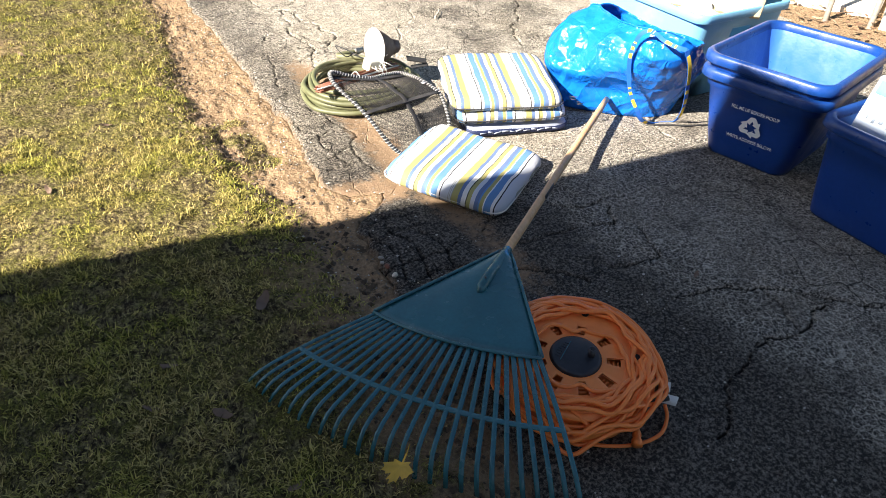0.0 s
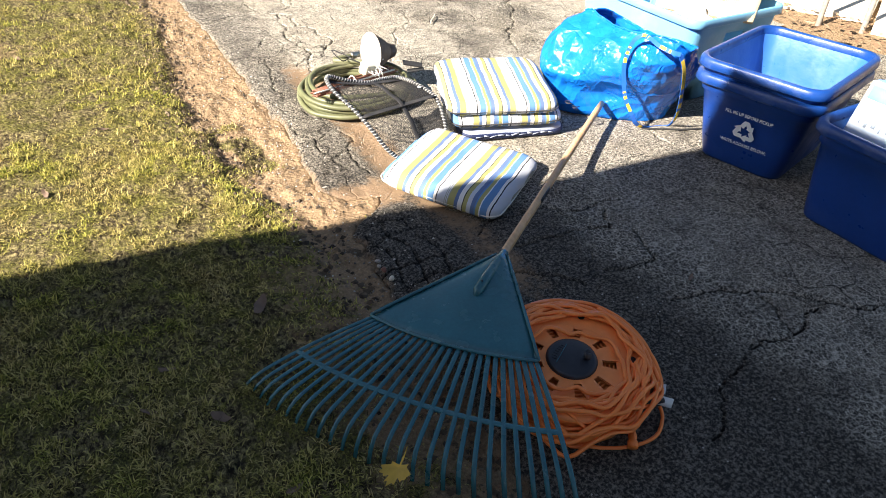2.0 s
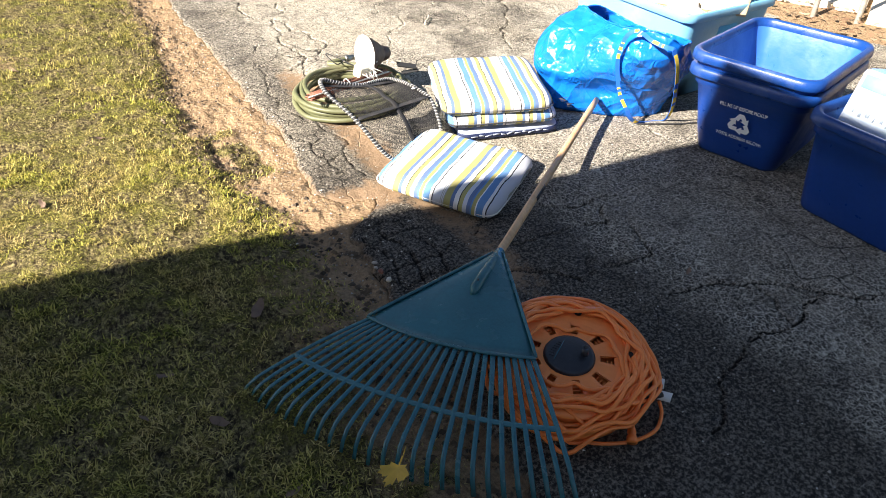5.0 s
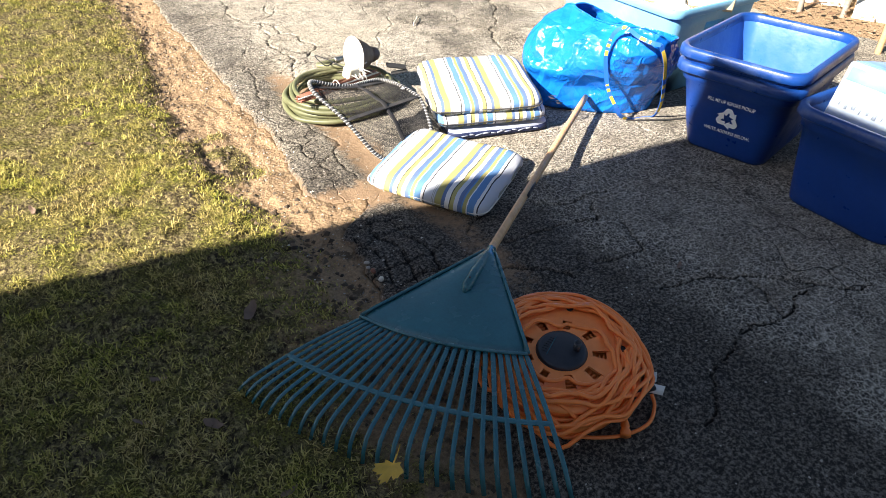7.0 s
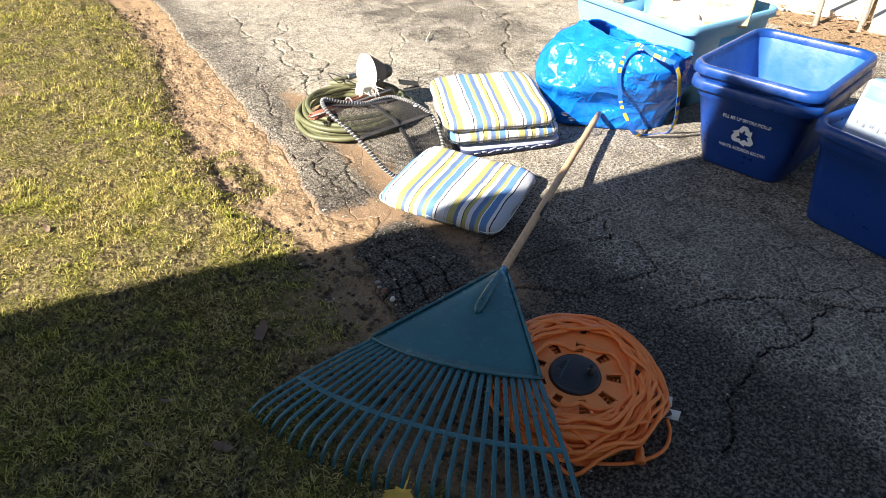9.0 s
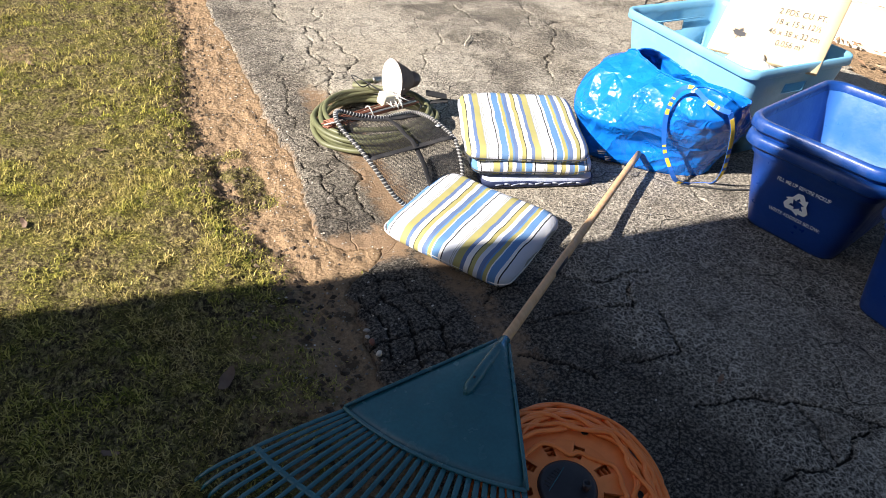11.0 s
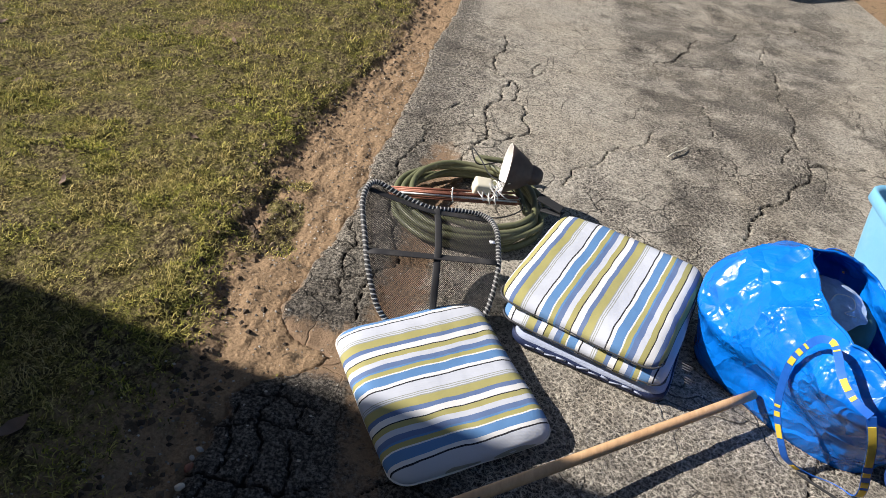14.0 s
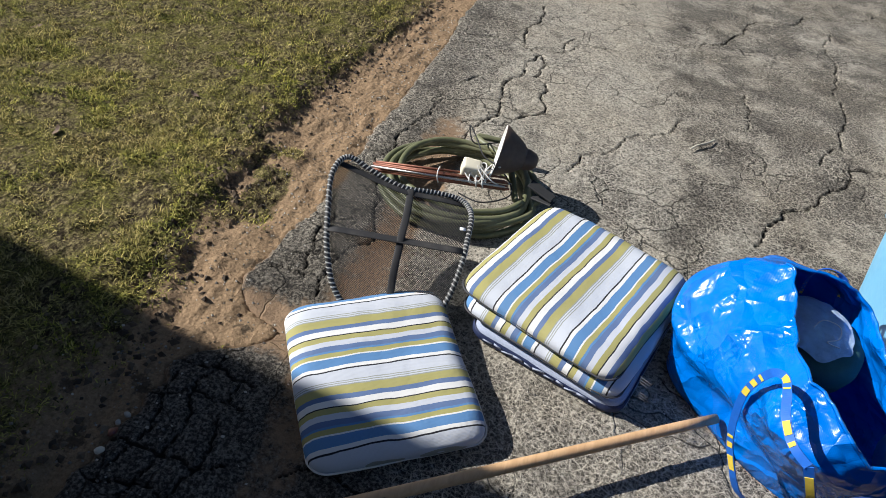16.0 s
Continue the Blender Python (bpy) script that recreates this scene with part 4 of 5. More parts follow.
part("vent_ridge", box(0.062, 0.0016, 0.0016, 0, 1, pose(-0.006, 0.024, 0.1265, 0, 0, 8)), M["rake"], hub)
for k in range(7):
    part("vent_slot", box(0.0022, 0.011, 0.001, 0, 1, pose(-0.030 + k * 0.0075, 0.033 + 0.002 * (k > 0) - 0.001 * abs(k - 3), 0.1263, 0, 0, 10)), M["tyre"], hub)
for k in range(5):
    a = radians(20 + 72 * k)
    part("screw_hole", lathe([(0.0085, 0.1165), (0.0085, 0.1145), (0.0, 0.1145)], 16), M["tyre"], reel, at=pose(0.138 * math.cos(a), 0.138 * math.sin(a), 0.0022))
# loops of cord lying loosely over the drum's face and rim
r_ = random.Random(12)
for k in range(16):
    base = (0.100 if k == 0 else 0.130 + 0.0043 * k) + r_.uniform(-0.008, 0.008)
    ph, ex = r_.uniform(0, 6.28), r_.uniform(0.004, 0.014)
    cx, cy = r_.uniform(-0.004, 0.020), r_.uniform(-0.014, 0.012)
    pts = []
    for i in range(26):
        a = 2 * math.pi * i / 26
        rad = base + ex * math.sin(2 * a + ph) + 0.010 * math.sin(4 * a + ph * 2) + 0.006 * math.sin(9 * a + ph) + r_.uniform(-0.004, 0.004)
        over = max(0.0, rad - R + 0.006)
        z = 0.122 + 0.006 * math.sin(3 * a + ph) + 0.0028 * (k % 4) - over * 1.3
        pts.append((cx + rad * math.cos(a), cy + rad * math.sin(a), max(z, 0.02)))
    part("cord_loop", tube(spline(pts, 3, True), 0.0052, 7, True), M["cord"], reel)
for k, zz in enumerate((0.030, 0.042, 0.054, 0.066, 0.078, 0.090)):
    pts = [((R + 0.003 + 0.003 * math.sin(i * 2.3 + k)) * math.cos(i * 0.2417), (R + 0.003 + 0.003 * math.sin(i * 2.3 + k)) * math.sin(i * 0.2417), zz + 0.004 * math.sin(i * 0.9 + 2 * k)) for i in range(26)]
    part("cord_loop", tube(spline(pts, 2, True), 0.0046, 7, True), M["cord"], reel) if k in (3, 5) else None


def world_part(name, piece, mat, parent, label=""):
    """A part given in the world's own metres."""
    return part(name, moved(piece, parent.matrix_world.inverted()), mat, parent, label)


bpy.context.view_layer.update()
lead = spline([(0.94, 0.74, 0.07), (0.90, 0.70, 0.03), (0.905, 0.675, 0.008), (0.95, 0.625, 0.006), (1.02, 0.585, 0.006), (1.09, 0.575, 0.007), (1.14, 0.60, 0.008), (1.155, 0.625, 0.02)], 8)
world_part("cord_end", tube(lead, 0.0046, 8), M["cord"], reel)
world_part("cord_end", tube(spline([(1.12, 0.70, 0.125), (1.10, 0.66, 0.10), (1.07, 0.63, 0.05), (1.045, 0.605, 0.03)], 8), 0.0046, 8), M["cord"], reel)
plug = world_part("plug", joined(moved(lathe([(0.0, 0.0), (0.006, 0.0), (0.0075, 0.012), (0.010, 0.02), (0.0105, 0.026), (0.008, 0.030), (0.012, 0.036), (0.0125, 0.050), (0.0, 0.050)], 14), look((1.048, 0.612, 0.026), (0.99, 0.548, 0.010)) @ pose(0, 0, 0, 180))), M["cord"], reel, "moulded orange plug")
world_part("socket_end", moved(lathe([(0.0, 0.0), (0.012, 0.0), (0.014, 0.006), (0.014, 0.035), (0.009, 0.045), (0.0, 0.045)], 16), look((1.155, 0.628, 0.03), (1.19, 0.70, 0.03)) @ pose(0, 0, 0, 180)), M["black"], reel, "black socket end of the cord")
for m in (pose(1.165, 0.625, 0.032, 62, 12, -40), pose(1.175, 0.66, 0.040, 48, -15, -60)):
    tag = world_part("tag", as_piece(box(0.042, 0.024, 0.0006, at=m)), M["paper"], reel, "white printed paper tag")
    for j in range(3):
        world_part("print_bar", as_piece(box(0.032 - 0.005 * j, 0.002, 0.0004, at=m @ pose(0, 0.006 - 0.006 * j, 0.0007))), M["ink_and_shade"], tag)


# ---- tubs and bins ----
def rings_of(levels, n, splits):
    return [[(x, y, z) for x, y in rrect(hx, hy, r, n, splits)] for z, hx, hy, r in levels]


def bin_body(hx, hy, height, rim=0.022, taper=0.055, wall=0.004, n=7):
    """A tapered tub with a rolled rim; hx, hy: half sizes over the rim."""
    bx, by = hx - rim - taper, hy - rim - taper
    tx, ty = hx - rim, hy - rim
    lv = [(0.0, bx - 0.012, by - 0.012, 0.05), (0.004, bx - 0.003, by - 0.003, 0.052), (0.014, bx, by, 0.055)]
    for f in (0.25, 0.5, 0.78):
        lv.append((height * f, bx + taper * f, by + taper * f, 0.055))
    lv += [(height * 0.80, bx + taper * 0.8 + 0.008, by + taper * 0.8 + 0.008, 0.06), (height - 0.034, tx, ty, 0.062)]
    inner = [(height - 0.03, tx - wall, ty - wall, 0.058), (height * 0.79, bx + taper * 0.78 - wall, by + taper * 0.78 - wall, 0.052),
             (height * 0.5, bx + taper * 0.5 - wall, by + taper * 0.5 - wall, 0.05), (0.016, bx - wall, by - wall, 0.05), (0.008, bx - 0.02, by - 0.02, 0.04)]
    rimlv = [(height - 0.034, tx + 0.001, ty + 0.001, 0.062), (height - 0.036, hx - 0.004, hy - 0.004, 0.07), (height - 0.032, hx, hy, 0.072), (height - 0.008, hx - 0.002, hy - 0.002, 0.072), (height, hx - 0.008, hy - 0.008, 0.07),
             (height, tx + 0.002, ty + 0.002, 0.062), (height - 0.006, tx - wall, ty - wall, 0.06), (height - 0.03, tx - wall, ty - wall, 0.058)]
    sp = (-0.08, -0.04, 0, 0.04, 0.08)
    return loft(rings_of(lv, n, sp), cap_first=True), loft(rings_of(inner, n, sp), cap_last=True), loft(rings_of(rimlv, n, sp))


def recycling_bin(place, label, height=0.36, hx=0.29, hy=0.232, taper=0.055):
    b = thing("recycling_bin", place, label, "recycling bin", "blue recycling bins")
    outer, inner, rim = bin_body(hx, hy, height, taper=taper)
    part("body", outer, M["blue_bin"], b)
    # the inside's sunlit look is in its paler blue
    part("inner_wall", inner, M["blue_inner_lit"], b)
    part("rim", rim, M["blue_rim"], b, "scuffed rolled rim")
    return b


ZB = 0.028
yaw = 12.0
under = recycling_bin(pose(2.468, 1.330, ZB, 0, 0, yaw), "blue plastic recycling bin with white printing, another nested in it", 0.335, 0.292, 0.232)
recycling_bin(pose(2.460, 1.328, ZB + 0.052, 0, 0.6, yaw), "empty blue recycling bin nested inside another bin", 0.335, 0.292, 0.232)
bin_b = recycling_bin(pose(2.415, 0.788, ZB, 0, 0, -1.5), "blue plastic recycling bin filled with packaging", 0.345, 0.285, 0.232, 0.03)


def arrow_sign(size):
    """Three folded arrows chasing round a triangle."""
    pieces = []
    band = [(-0.235, 0.225), (-0.105, 0.45), (-0.06, 0.49), (0.10, 0.49), (0.15, 0.45), (0.245, 0.285), (0.085, 0.19), (0.02, 0.305), (-0.045, 0.19), (-0.075, 0.13)]
    head = [(0.02, 0.155), (0.335, 0.335), (0.325, 0.03)]
    for k in range(3):
        rot = Matrix.Rotation(radians(-120 * k), 4, "Z")
        for sh in (band, head):
            vs = [rot @ Vector((x * size, y * size, 0.0)) for x, y in sh]
            if sh is band:
                pieces.append((vs, [(0, 9, 8, 1), (1, 8, 7, 2), (2, 7, 3), (3, 7, 4), (4, 7, 6, 5)]))
            else:
                pieces.append((vs, [(0, 2, 1)]))
    return joined(*pieces)


# printing on the front of the lower bin: the front faces -x
tilt = math.degrees(math.atan2(0.055, 0.335))
face = pose(-0.292 + 0.022 + 0.055 * 0.47 - 0.0035, 0, 0.157, 0, -tilt, 0) @ pose(0, 0, 0, 90, 0, -90)
lettering("FILL ME UP BEFORE PICKUP", 0.0185, M["white_print"], "printed_words", under, face @ pose(0.008, 0.066, 0) @ Matrix.Diagonal((0.78, 1, 1, 1)), bold=0.0002)
lettering("WRITE ADDRESS BELOW:", 0.0185, M["white_print"], "printed_words", under, face @ pose(0.012, -0.052, 0) @ Matrix.Diagonal((0.82, 1, 1, 1)), bold=0.0002)
part("recycling_sign", moved(arrow_sign(0.088), face @ pose(0.006, 0.004, 0.0004)), M["white_print"], under, "white three-arrow recycling sign", smooth=False)

# what lies in the other bin
pack = thing("packaging_box", pose(2.43, 0.785, 0.352, 3, 14, 3), "pale blue and white printed packaging box in the bin", "box")
part("carton", box(0.38, 0.36, 0.20, 0.012, 3), M["pack_white"], pack)
part("top_print", box(0.35, 0.34, 0.002, 0.0005, 1, pose(0.0, 0, 0.1015)), M["pack_blue"], pack, "blue printed lid")
part("side_print", box(0.002, 0.334, 0.040, 0.0005, 1, pose(-0.1915, 0, 0.066)), M["pack_blue"], pack, "blue printed band")
for j in range(9):
    part("print_bar", box(0.001, 0.005 + 0.004 * (j % 3), 0.055 + 0.012 * (j % 2), 0, 1, pose(-0.1908, 0.150 - 0.022 * j, -0.002)), M["grey_print"], pack)
part("sticker", box(0.001, 0.075, 0.062, 0, 1, pose(-0.1915, -0.085, 0.012)), M["sticker_yellow"], pack, "yellow sticker")
for j in range(3):
    part("print_bar", box(0.001, 0.05 - 0.01 * j, 0.005, 0, 1, pose(-0.1928, -0.085, 0.030 - 0.014 * j)), M["ink_and_shade"], pack)

# big light blue tub
TX, TY, TH = 0.300, 0.390, 0.40
tub = thing("storage_tub", pose(2.745, 2.110, 0.006, 0, 0, -2.0), "large light blue plastic tub with grip slots, holding paper", "tub")
t_sp = (-0.20, -0.06, 0.06, 0.20)
lv = [(0.0, TX - 0.086, TY - 0.094, 0.05), (0.012, TX - 0.074, TY - 0.082, 0.05), (TH * 0.4, TX - 0.055, TY - 0.060, 0.05), (TH - 0.125, TX - 0.040, TY - 0.042, 0.05), (TH - 0.082, TX - 0.035, TY - 0.036, 0.05), (TH - 0.03, TX - 0.030, TY - 0.031, 0.05)]
outer = rings_of(lv, 6, t_sp)
innr = rings_of([(z + 0.006 * (k == 0), hx - 0.0045, hy - 0.0045, r) for k, (z, hx, hy, r) in enumerate(lv)], 6, t_sp)
nring = len(outer[0])
holes = set()
for i in range(nring):
    p, q = outer[0][i], outer[0][(i + 1) % nring]
    if abs(p[1] - q[1]) < 1e-6 and abs((p[0] + q[0]) / 2) < 0.03 and abs(p[0] - q[0]) < 0.2:
        holes.add((3, i))
ov, of = loft(outer, cap_first=True, skip=holes)
iv, jf = loft(innr, skip=holes)
jf = [f[::-1] for f in jf] + [tuple(range(nring))]
tv, tf = joined((ov, of), (iv, jf))
o2 = len(ov)
for j, i in holes:
    a, b, c, d = j * nring + i, j * nring + (i + 1) % nring, (j + 1) * nring + (i + 1) % nring, (j + 1) * nring + i
    for p, q in ((a, b), (b, c), (c, d), (d, a)):
        tf.append((p, q, q + o2, p + o2))
part("body", (tv, tf), M["tub"], tub)
rl = [(TH - 0.034, TX - 0.029, TY - 0.030, 0.05), (TH - 0.036, TX - 0.018, TY - 0.018, 0.052), (TH - 0.033, TX - 0.015, TY - 0.015, 0.053), (TH - 0.004, TX - 0.016, TY - 0.016, 0.053), (TH, TX - 0.019, TY - 0.019, 0.052),
      (TH, TX - 0.026, TY - 0.027, 0.05), (TH - 0.006, TX - 0.034, TY - 0.036, 0.048), (TH - 0.034, TX - 0.0350, TY - 0.0360, 0.048)]
part("rim", loft(rings_of(rl, 6, t_sp)), M["tub"], tub)
for s in (-1, 1):
    part("grip_ledge", box(0.36, 0.006, 0.004, 0.001, 1, pose(0, s * (TY - 0.046), TH - 0.074)), M["tub"], tub)

# a folded carton leans in the tub, its printed side up
c_r = Vector((0.45, -0.89, 0.03)).normalized()
c_u = Vector((0.68, 0.345, 0.643))
c_u = (c_u - c_r * c_u.dot(c_r)).normalized()
c_n = c_r.cross(c_u)
c_at = Vector((2.69, 1.995, 0.41)) + c_r * 0.075 + c_u * 0.155
carton = thing("cardboard_carton", Matrix.Translation(c_at) @ Matrix((c_r, c_u, c_n)).transposed().to_4x4(), "folded buff cardboard carton with printed sizes, leaning in the tub", "carton")
bm = bmesh.new()
bmesh.ops.create_cube(bm, size=1.0)
bmesh.ops.subdivide_edges(bm, edges=bm.edges[:], cuts=9, use_grid_fill=True)
for v in bm.verts:
    x, y, z = v.co.x * 0.42, v.co.y * 0.46, v.co.z * 0.016 - 0.008
    v.co = Vector((x, y, z + (0.004 * noise.noise(Vector((x * 7, y * 7, 2.0))) if z < -0.004 else 0.0)))
part("carton_body", bm, M["card"], carton)
part("torn_edge", box(0.42, 0.05, 0.004, 0.001, 1, pose(0, 0.245, -0.002, 14, 0, 0)), M["card"], carton)
cf = pose(0, 0, 0.0012)
for j, words in enumerate(("2 PDS. CU. FT.", "18 x 15 x 12½", "46 x 38 x 32 cm", "0.056 m³")):
    lettering(words, 0.037, M["ink_and_shade"], "printed_words", carton, cf @ pose(0.075, 0.0 - 0.047 * j, 0) @ Matrix.Diagonal((0.78, 1, 1, 1)))


def maple_outline(size):
    half = [(0.0, 1.0), (0.12, 0.72), (0.26, 0.80), (0.22, 0.42), (0.44, 0.58), (0.50, 0.46), (0.78, 0.50), (0.66, 0.30), (0.86, 0.16), (0.42, -0.08), (0.46, -0.22), (0.05, -0.16), (0.04, -0.55)]
    pts = half + [(-x, y) for x, y in half[::-1] if x > 0]
    return [(x * size, y * size) for x, y in pts]


leaf_print = maple_outline(0.036)
part("leaf_print", moved(([(x, y, 0) for x, y in leaf_print], [tuple(range(len(leaf_print)))]), cf @ pose(-0.12, -0.14, 0.0004, 0, 0, -14)), M["ink_and_shade"], carton, "brown printed leaf", smooth=False)
paper = thing("paper_bag", pose(2.66, 1.93, 0.245, 0, 0, 15), "crumpled white paper bag inside the tub", "paper")
bm = bmesh.new()
bmesh.ops.create_icosphere(bm, subdivisions=4, radius=1.0)
for v in bm.verts:
    q = v.co * 2.2
    v.co = Vector((v.co.x * 0.13, v.co.y * 0.12, v.co.z * 0.14)) * (1 + 0.22 * noise.noise(q) + 0.12 * abs(noise.noise(q * 3)))
part("crumpled_paper", bm, M["paper"], paper, smooth=False)
book = thing("magazine", pose(2.70, 2.22, 0.12, 10, -6, 25), "dark printed magazine lying in the tub", "magazine")
part("pages", box(0.21, 0.27, 0.012, 0.002, 1), M["paper"], book)
part("cover", box(0.212, 0.272, 0.002, 0.0005, 1, pose(0, 0, 0.0075)), M["shade_brown"], book)
part("print_bar", box(0.10, 0.03, 0.001, 0, 1, pose(-0.02, 0.05, 0.009)), M["white_print"], book)

# ---- big blue shopping bag ----
bag = thing("shopping_bag", pose(2.27, 1.97, 0.006), "crumpled bright blue woven plastic shopping bag standing open", "bag")
NA_, NZ_ = 132, 46
LONG_LOW, WIDE_LOW = Vector((0.70, -0.71, 0)), Vector((0.71, 0.70, 0))
LONG_TOP, WIDE_TOP = Vector((0.04, -1.0, 0)), Vector((1.0, 0.04, 0))


def crease(p, freq, seed):
    """Sharp folds: ridges of smooth noise."""
    return 0.5 - abs(noise.noise(p * freq + Vector((seed, seed * 1.7, seed * 0.3)))) * 1.6


def bag_point(a, s, inset=0.0):
    """A place on the bag: a runs round it (0 at the near end, 90 degrees at the back), s up from the ground. The foot is twisted against the mouth."""
    c, w = math.cos(a), math.sin(a)
    e = 0.60
    u, v = math.copysign(abs(c) ** e, c), math.copysign(abs(w) ** e, w)
    k = float(smooth_step(0.0, 0.85, s))
    belly = 1 + 0.13 * math.sin(min(1.0, s * 1.15) * math.pi)
    la, wa = (0.255 + (0.020 if c < 0 else 0.040) * k - inset) * belly, (0.162 - 0.020 * k - inset) * belly
    lo, wi = LONG_LOW.lerp(LONG_TOP, k).normalized(), WIDE_LOW.lerp(WIDE_TOP, k).normalized()
    p = Vector((0.0, 0.01, 0)).lerp(Vector((-0.03, -0.045, 0)), k) + lo * (u * la) + wi * (v * wa)
    front, far = max(0.0, -w) ** 0.6, max(0.0, -c)
    # the mouth: high at the near end of the front, low at the far end; the front folds in over the far half
    top = 0.345 + 0.065 * front * (0.5 + 0.5 * c) + 0.02 * c + 0.055 * far - 0.03 * max(0.0, w) + 0.035 * math.exp(-((c + 0.55) / 0.35) ** 2) * front
    p.z = top * (1 - (1 - s) ** 1.45)
    fold = float(smooth_step(0.62, 1.0, s))
    p.x -= 0.035 * math.sin(min(1.0, s * 1.2) * math.pi) * front * (1 - 0.6 * max(0.0, c))
    p.x += fold * front * (0.050 + 0.035 * math.exp(-((c + 0.45) / 0.4) ** 2))
    p.y -= 0.11 * fold * far
    # a dent where the rake's handle pushes in, and a sagging pleat above it
    dent = math.exp(-((p.y + 0.085) / 0.07) ** 2 - ((p.z - 0.115) / 0.045) ** 2) * front
    pleat = math.exp(-((p.y - 0.02) / 0.10) ** 2 - ((p.z - 0.175) / 0.028) ** 2) * front
    p += Vector((0.9, 0.35, 0)) * (0.040 * dent) - Vector((0.9, 0.3, 0)) * (0.020 * pleat)
    out = Vector((lo * (c * 1.0) + wi * (w * 1.0)))
    q = Vector((p.x, p.y, p.z * 0.8))
    grow = min(1.0, 0.3 + s)
    p += out * (0.030 * crease(q, 5.0, 2.0) + 0.018 * crease(q, 10.0, 5.0) + 0.007 * crease(q, 24.0, 9.0) + 0.003 * crease(q, 44.0, 3.0)) * grow
    p.z += 0.010 * noise.noise(q * 9.0) * s
    p.z = max(p.z, 0.0)
    return p


outer = [[bag_point(2 * math.pi * i / NA_, j / NZ_) for i in range(NA_)] for j in range(NZ_ + 1)]
inner = [[bag_point(2 * math.pi * i / NA_, j / NZ_, 0.0035) + Vector((0, 0, 0.004 * (j == 0))) for i in range(NA_)] for j in range(NZ_, -1, -1)]
part("body", loft(outer + inner, cap_first=True, cap_last=True), M["tarp"], bag)
part("hem", tube([bag_point(2 * math.pi * i / NA_, 1.0) for i in range(NA_)], 0.0035, 6, True), M["tarp"], bag)


def strap(points, width, parent, yellow=(), out=(0.08, 0.05, 0.16)):
    """A webbing strap with blocks of yellow weave on it; its face looks away from the middle of the bag."""
    base = Vector((2.27, 1.97, 0.006))
    sp = spline([Vector(p) - base for p in points], 12)
    nor = [(p - Vector(out)) for p in sp]
    band = part("strap", ribbon(sp, width, 0.0022, nor), M["webbing"], parent, "blue webbing strap with yellow marks", smooth=False)
    for a, b in yellow:
        k0 = int(a * (len(sp) - 1))
        k1 = min(len(sp) - 1, max(k0 + 1, int(b * (len(sp) - 1))))
        part("yellow_mark", ribbon(sp[k0:k1 + 1], width * 0.8, 0.0032, nor[k0:k1 + 1]), M["yellow"], band, smooth=False)


ys = [(0.04, 0.09), (0.115, 0.13), (0.15, 0.165), (0.32, 0.35), (0.37, 0.385), (0.40, 0.415), (0.56, 0.62), (0.64, 0.655), (0.80, 0.86), (0.88, 0.90)]
strap([(2.142, 1.715, 0.085), (2.108, 1.738, 0.155), (2.085, 1.748, 0.235), (2.075, 1.752, 0.320), (2.088, 1.742, 0.390), (2.098, 1.712, 0.420), (2.096, 1.672, 0.422), (2.092, 1.625, 0.412), (2.100, 1.575, 0.405), (2.125, 1.545, 0.398)], 0.016, bag, ys)
strap([(2.125, 1.545, 0.398), (2.160, 1.540, 0.330), (2.215, 1.565, 0.220), (2.275, 1.605, 0.110), (2.315, 1.655, 0.030), (2.285, 1.690, 0.012), (2.225, 1.705, 0.016), (2.170, 1.710, 0.045), (2.142, 1.715, 0.085)], 0.017, bag, [(0.06, 0.22), (0.25, 0.28), (0.31, 0.34), (0.36, 0.45), (0.62, 0.66), (0.80, 0.84)])
strap([(2.265, 2.175, 0.260), (2.272, 2.195, 0.305), (2.300, 2.200, 0.335), (2.340, 2.185, 0.325), (2.355, 2.160, 0.260)], 0.022, bag, ys)
pot = thing("cloth_bundle", pose(2.300, 2.050, 0.165, 12, -6, 20), "dark green padded bundle under clear film in the bag", "bundle")
part("padding", lathe([(0.0, 0.0), (0.080, 0.0), (0.098, 0.02), (0.102, 0.06), (0.094, 0.092), (0.07, 0.105), (0.0, 0.108)], 40), M["green_tin"], pot)
bm = bmesh.new()
bmesh.ops.create_grid(bm, x_segments=30, y_segments=30, size=0.084)
for v in bm.verts:
    big, small_ = max(abs(v.co.x), abs(v.co.y)), (v.co.x ** 2 + v.co.y ** 2) ** 0.5
    v.co *= (big / small_ if small_ > 1e-6 else 1.0) * (1 + 0.12 * noise.noise(v.co * 20))
    q = v.co * 14
    d = (v.co.x ** 2 + v.co.y ** 2) ** 0.5
    v.co.z = 0.122 - 1.6 * d * d + 0.012 * noise.noise(Vector((q.x, q.y, 1.0))) + 0.006 * abs(noise.noise(Vector((q.x * 2, q.y * 2, 4.0))))
part("film", bm, M["film"], pot, "clear plastic film", at=pose(-0.01, 0.025, 0.002))
part("string", tube(spline([(-0.03, 0.02, 0.127), (0.0, 0.035, 0.130), (0.03, 0.015, 0.130), (0.015, -0.015, 0.130), (-0.015, -0.02, 0.128), (0.01, -0.035, 0.124)], 8), 0.0016, 6), M["string"], pot)
jar = thing("wire_coil", pose(2.285, 1.74, 0.14, 15, 0, 0), "pale wire coiled inside the bag", "wire")
for k in range(3):
    part("wire_loop", tube([(0.045 * math.cos(a), 0.04 * math.sin(a), 0.02 * k + 0.006 * math.sin(3 * a + k)) for a in np.linspace(0, 6.28, 28)[:-1]], 0.0018, 6, True), M["string"], jar)

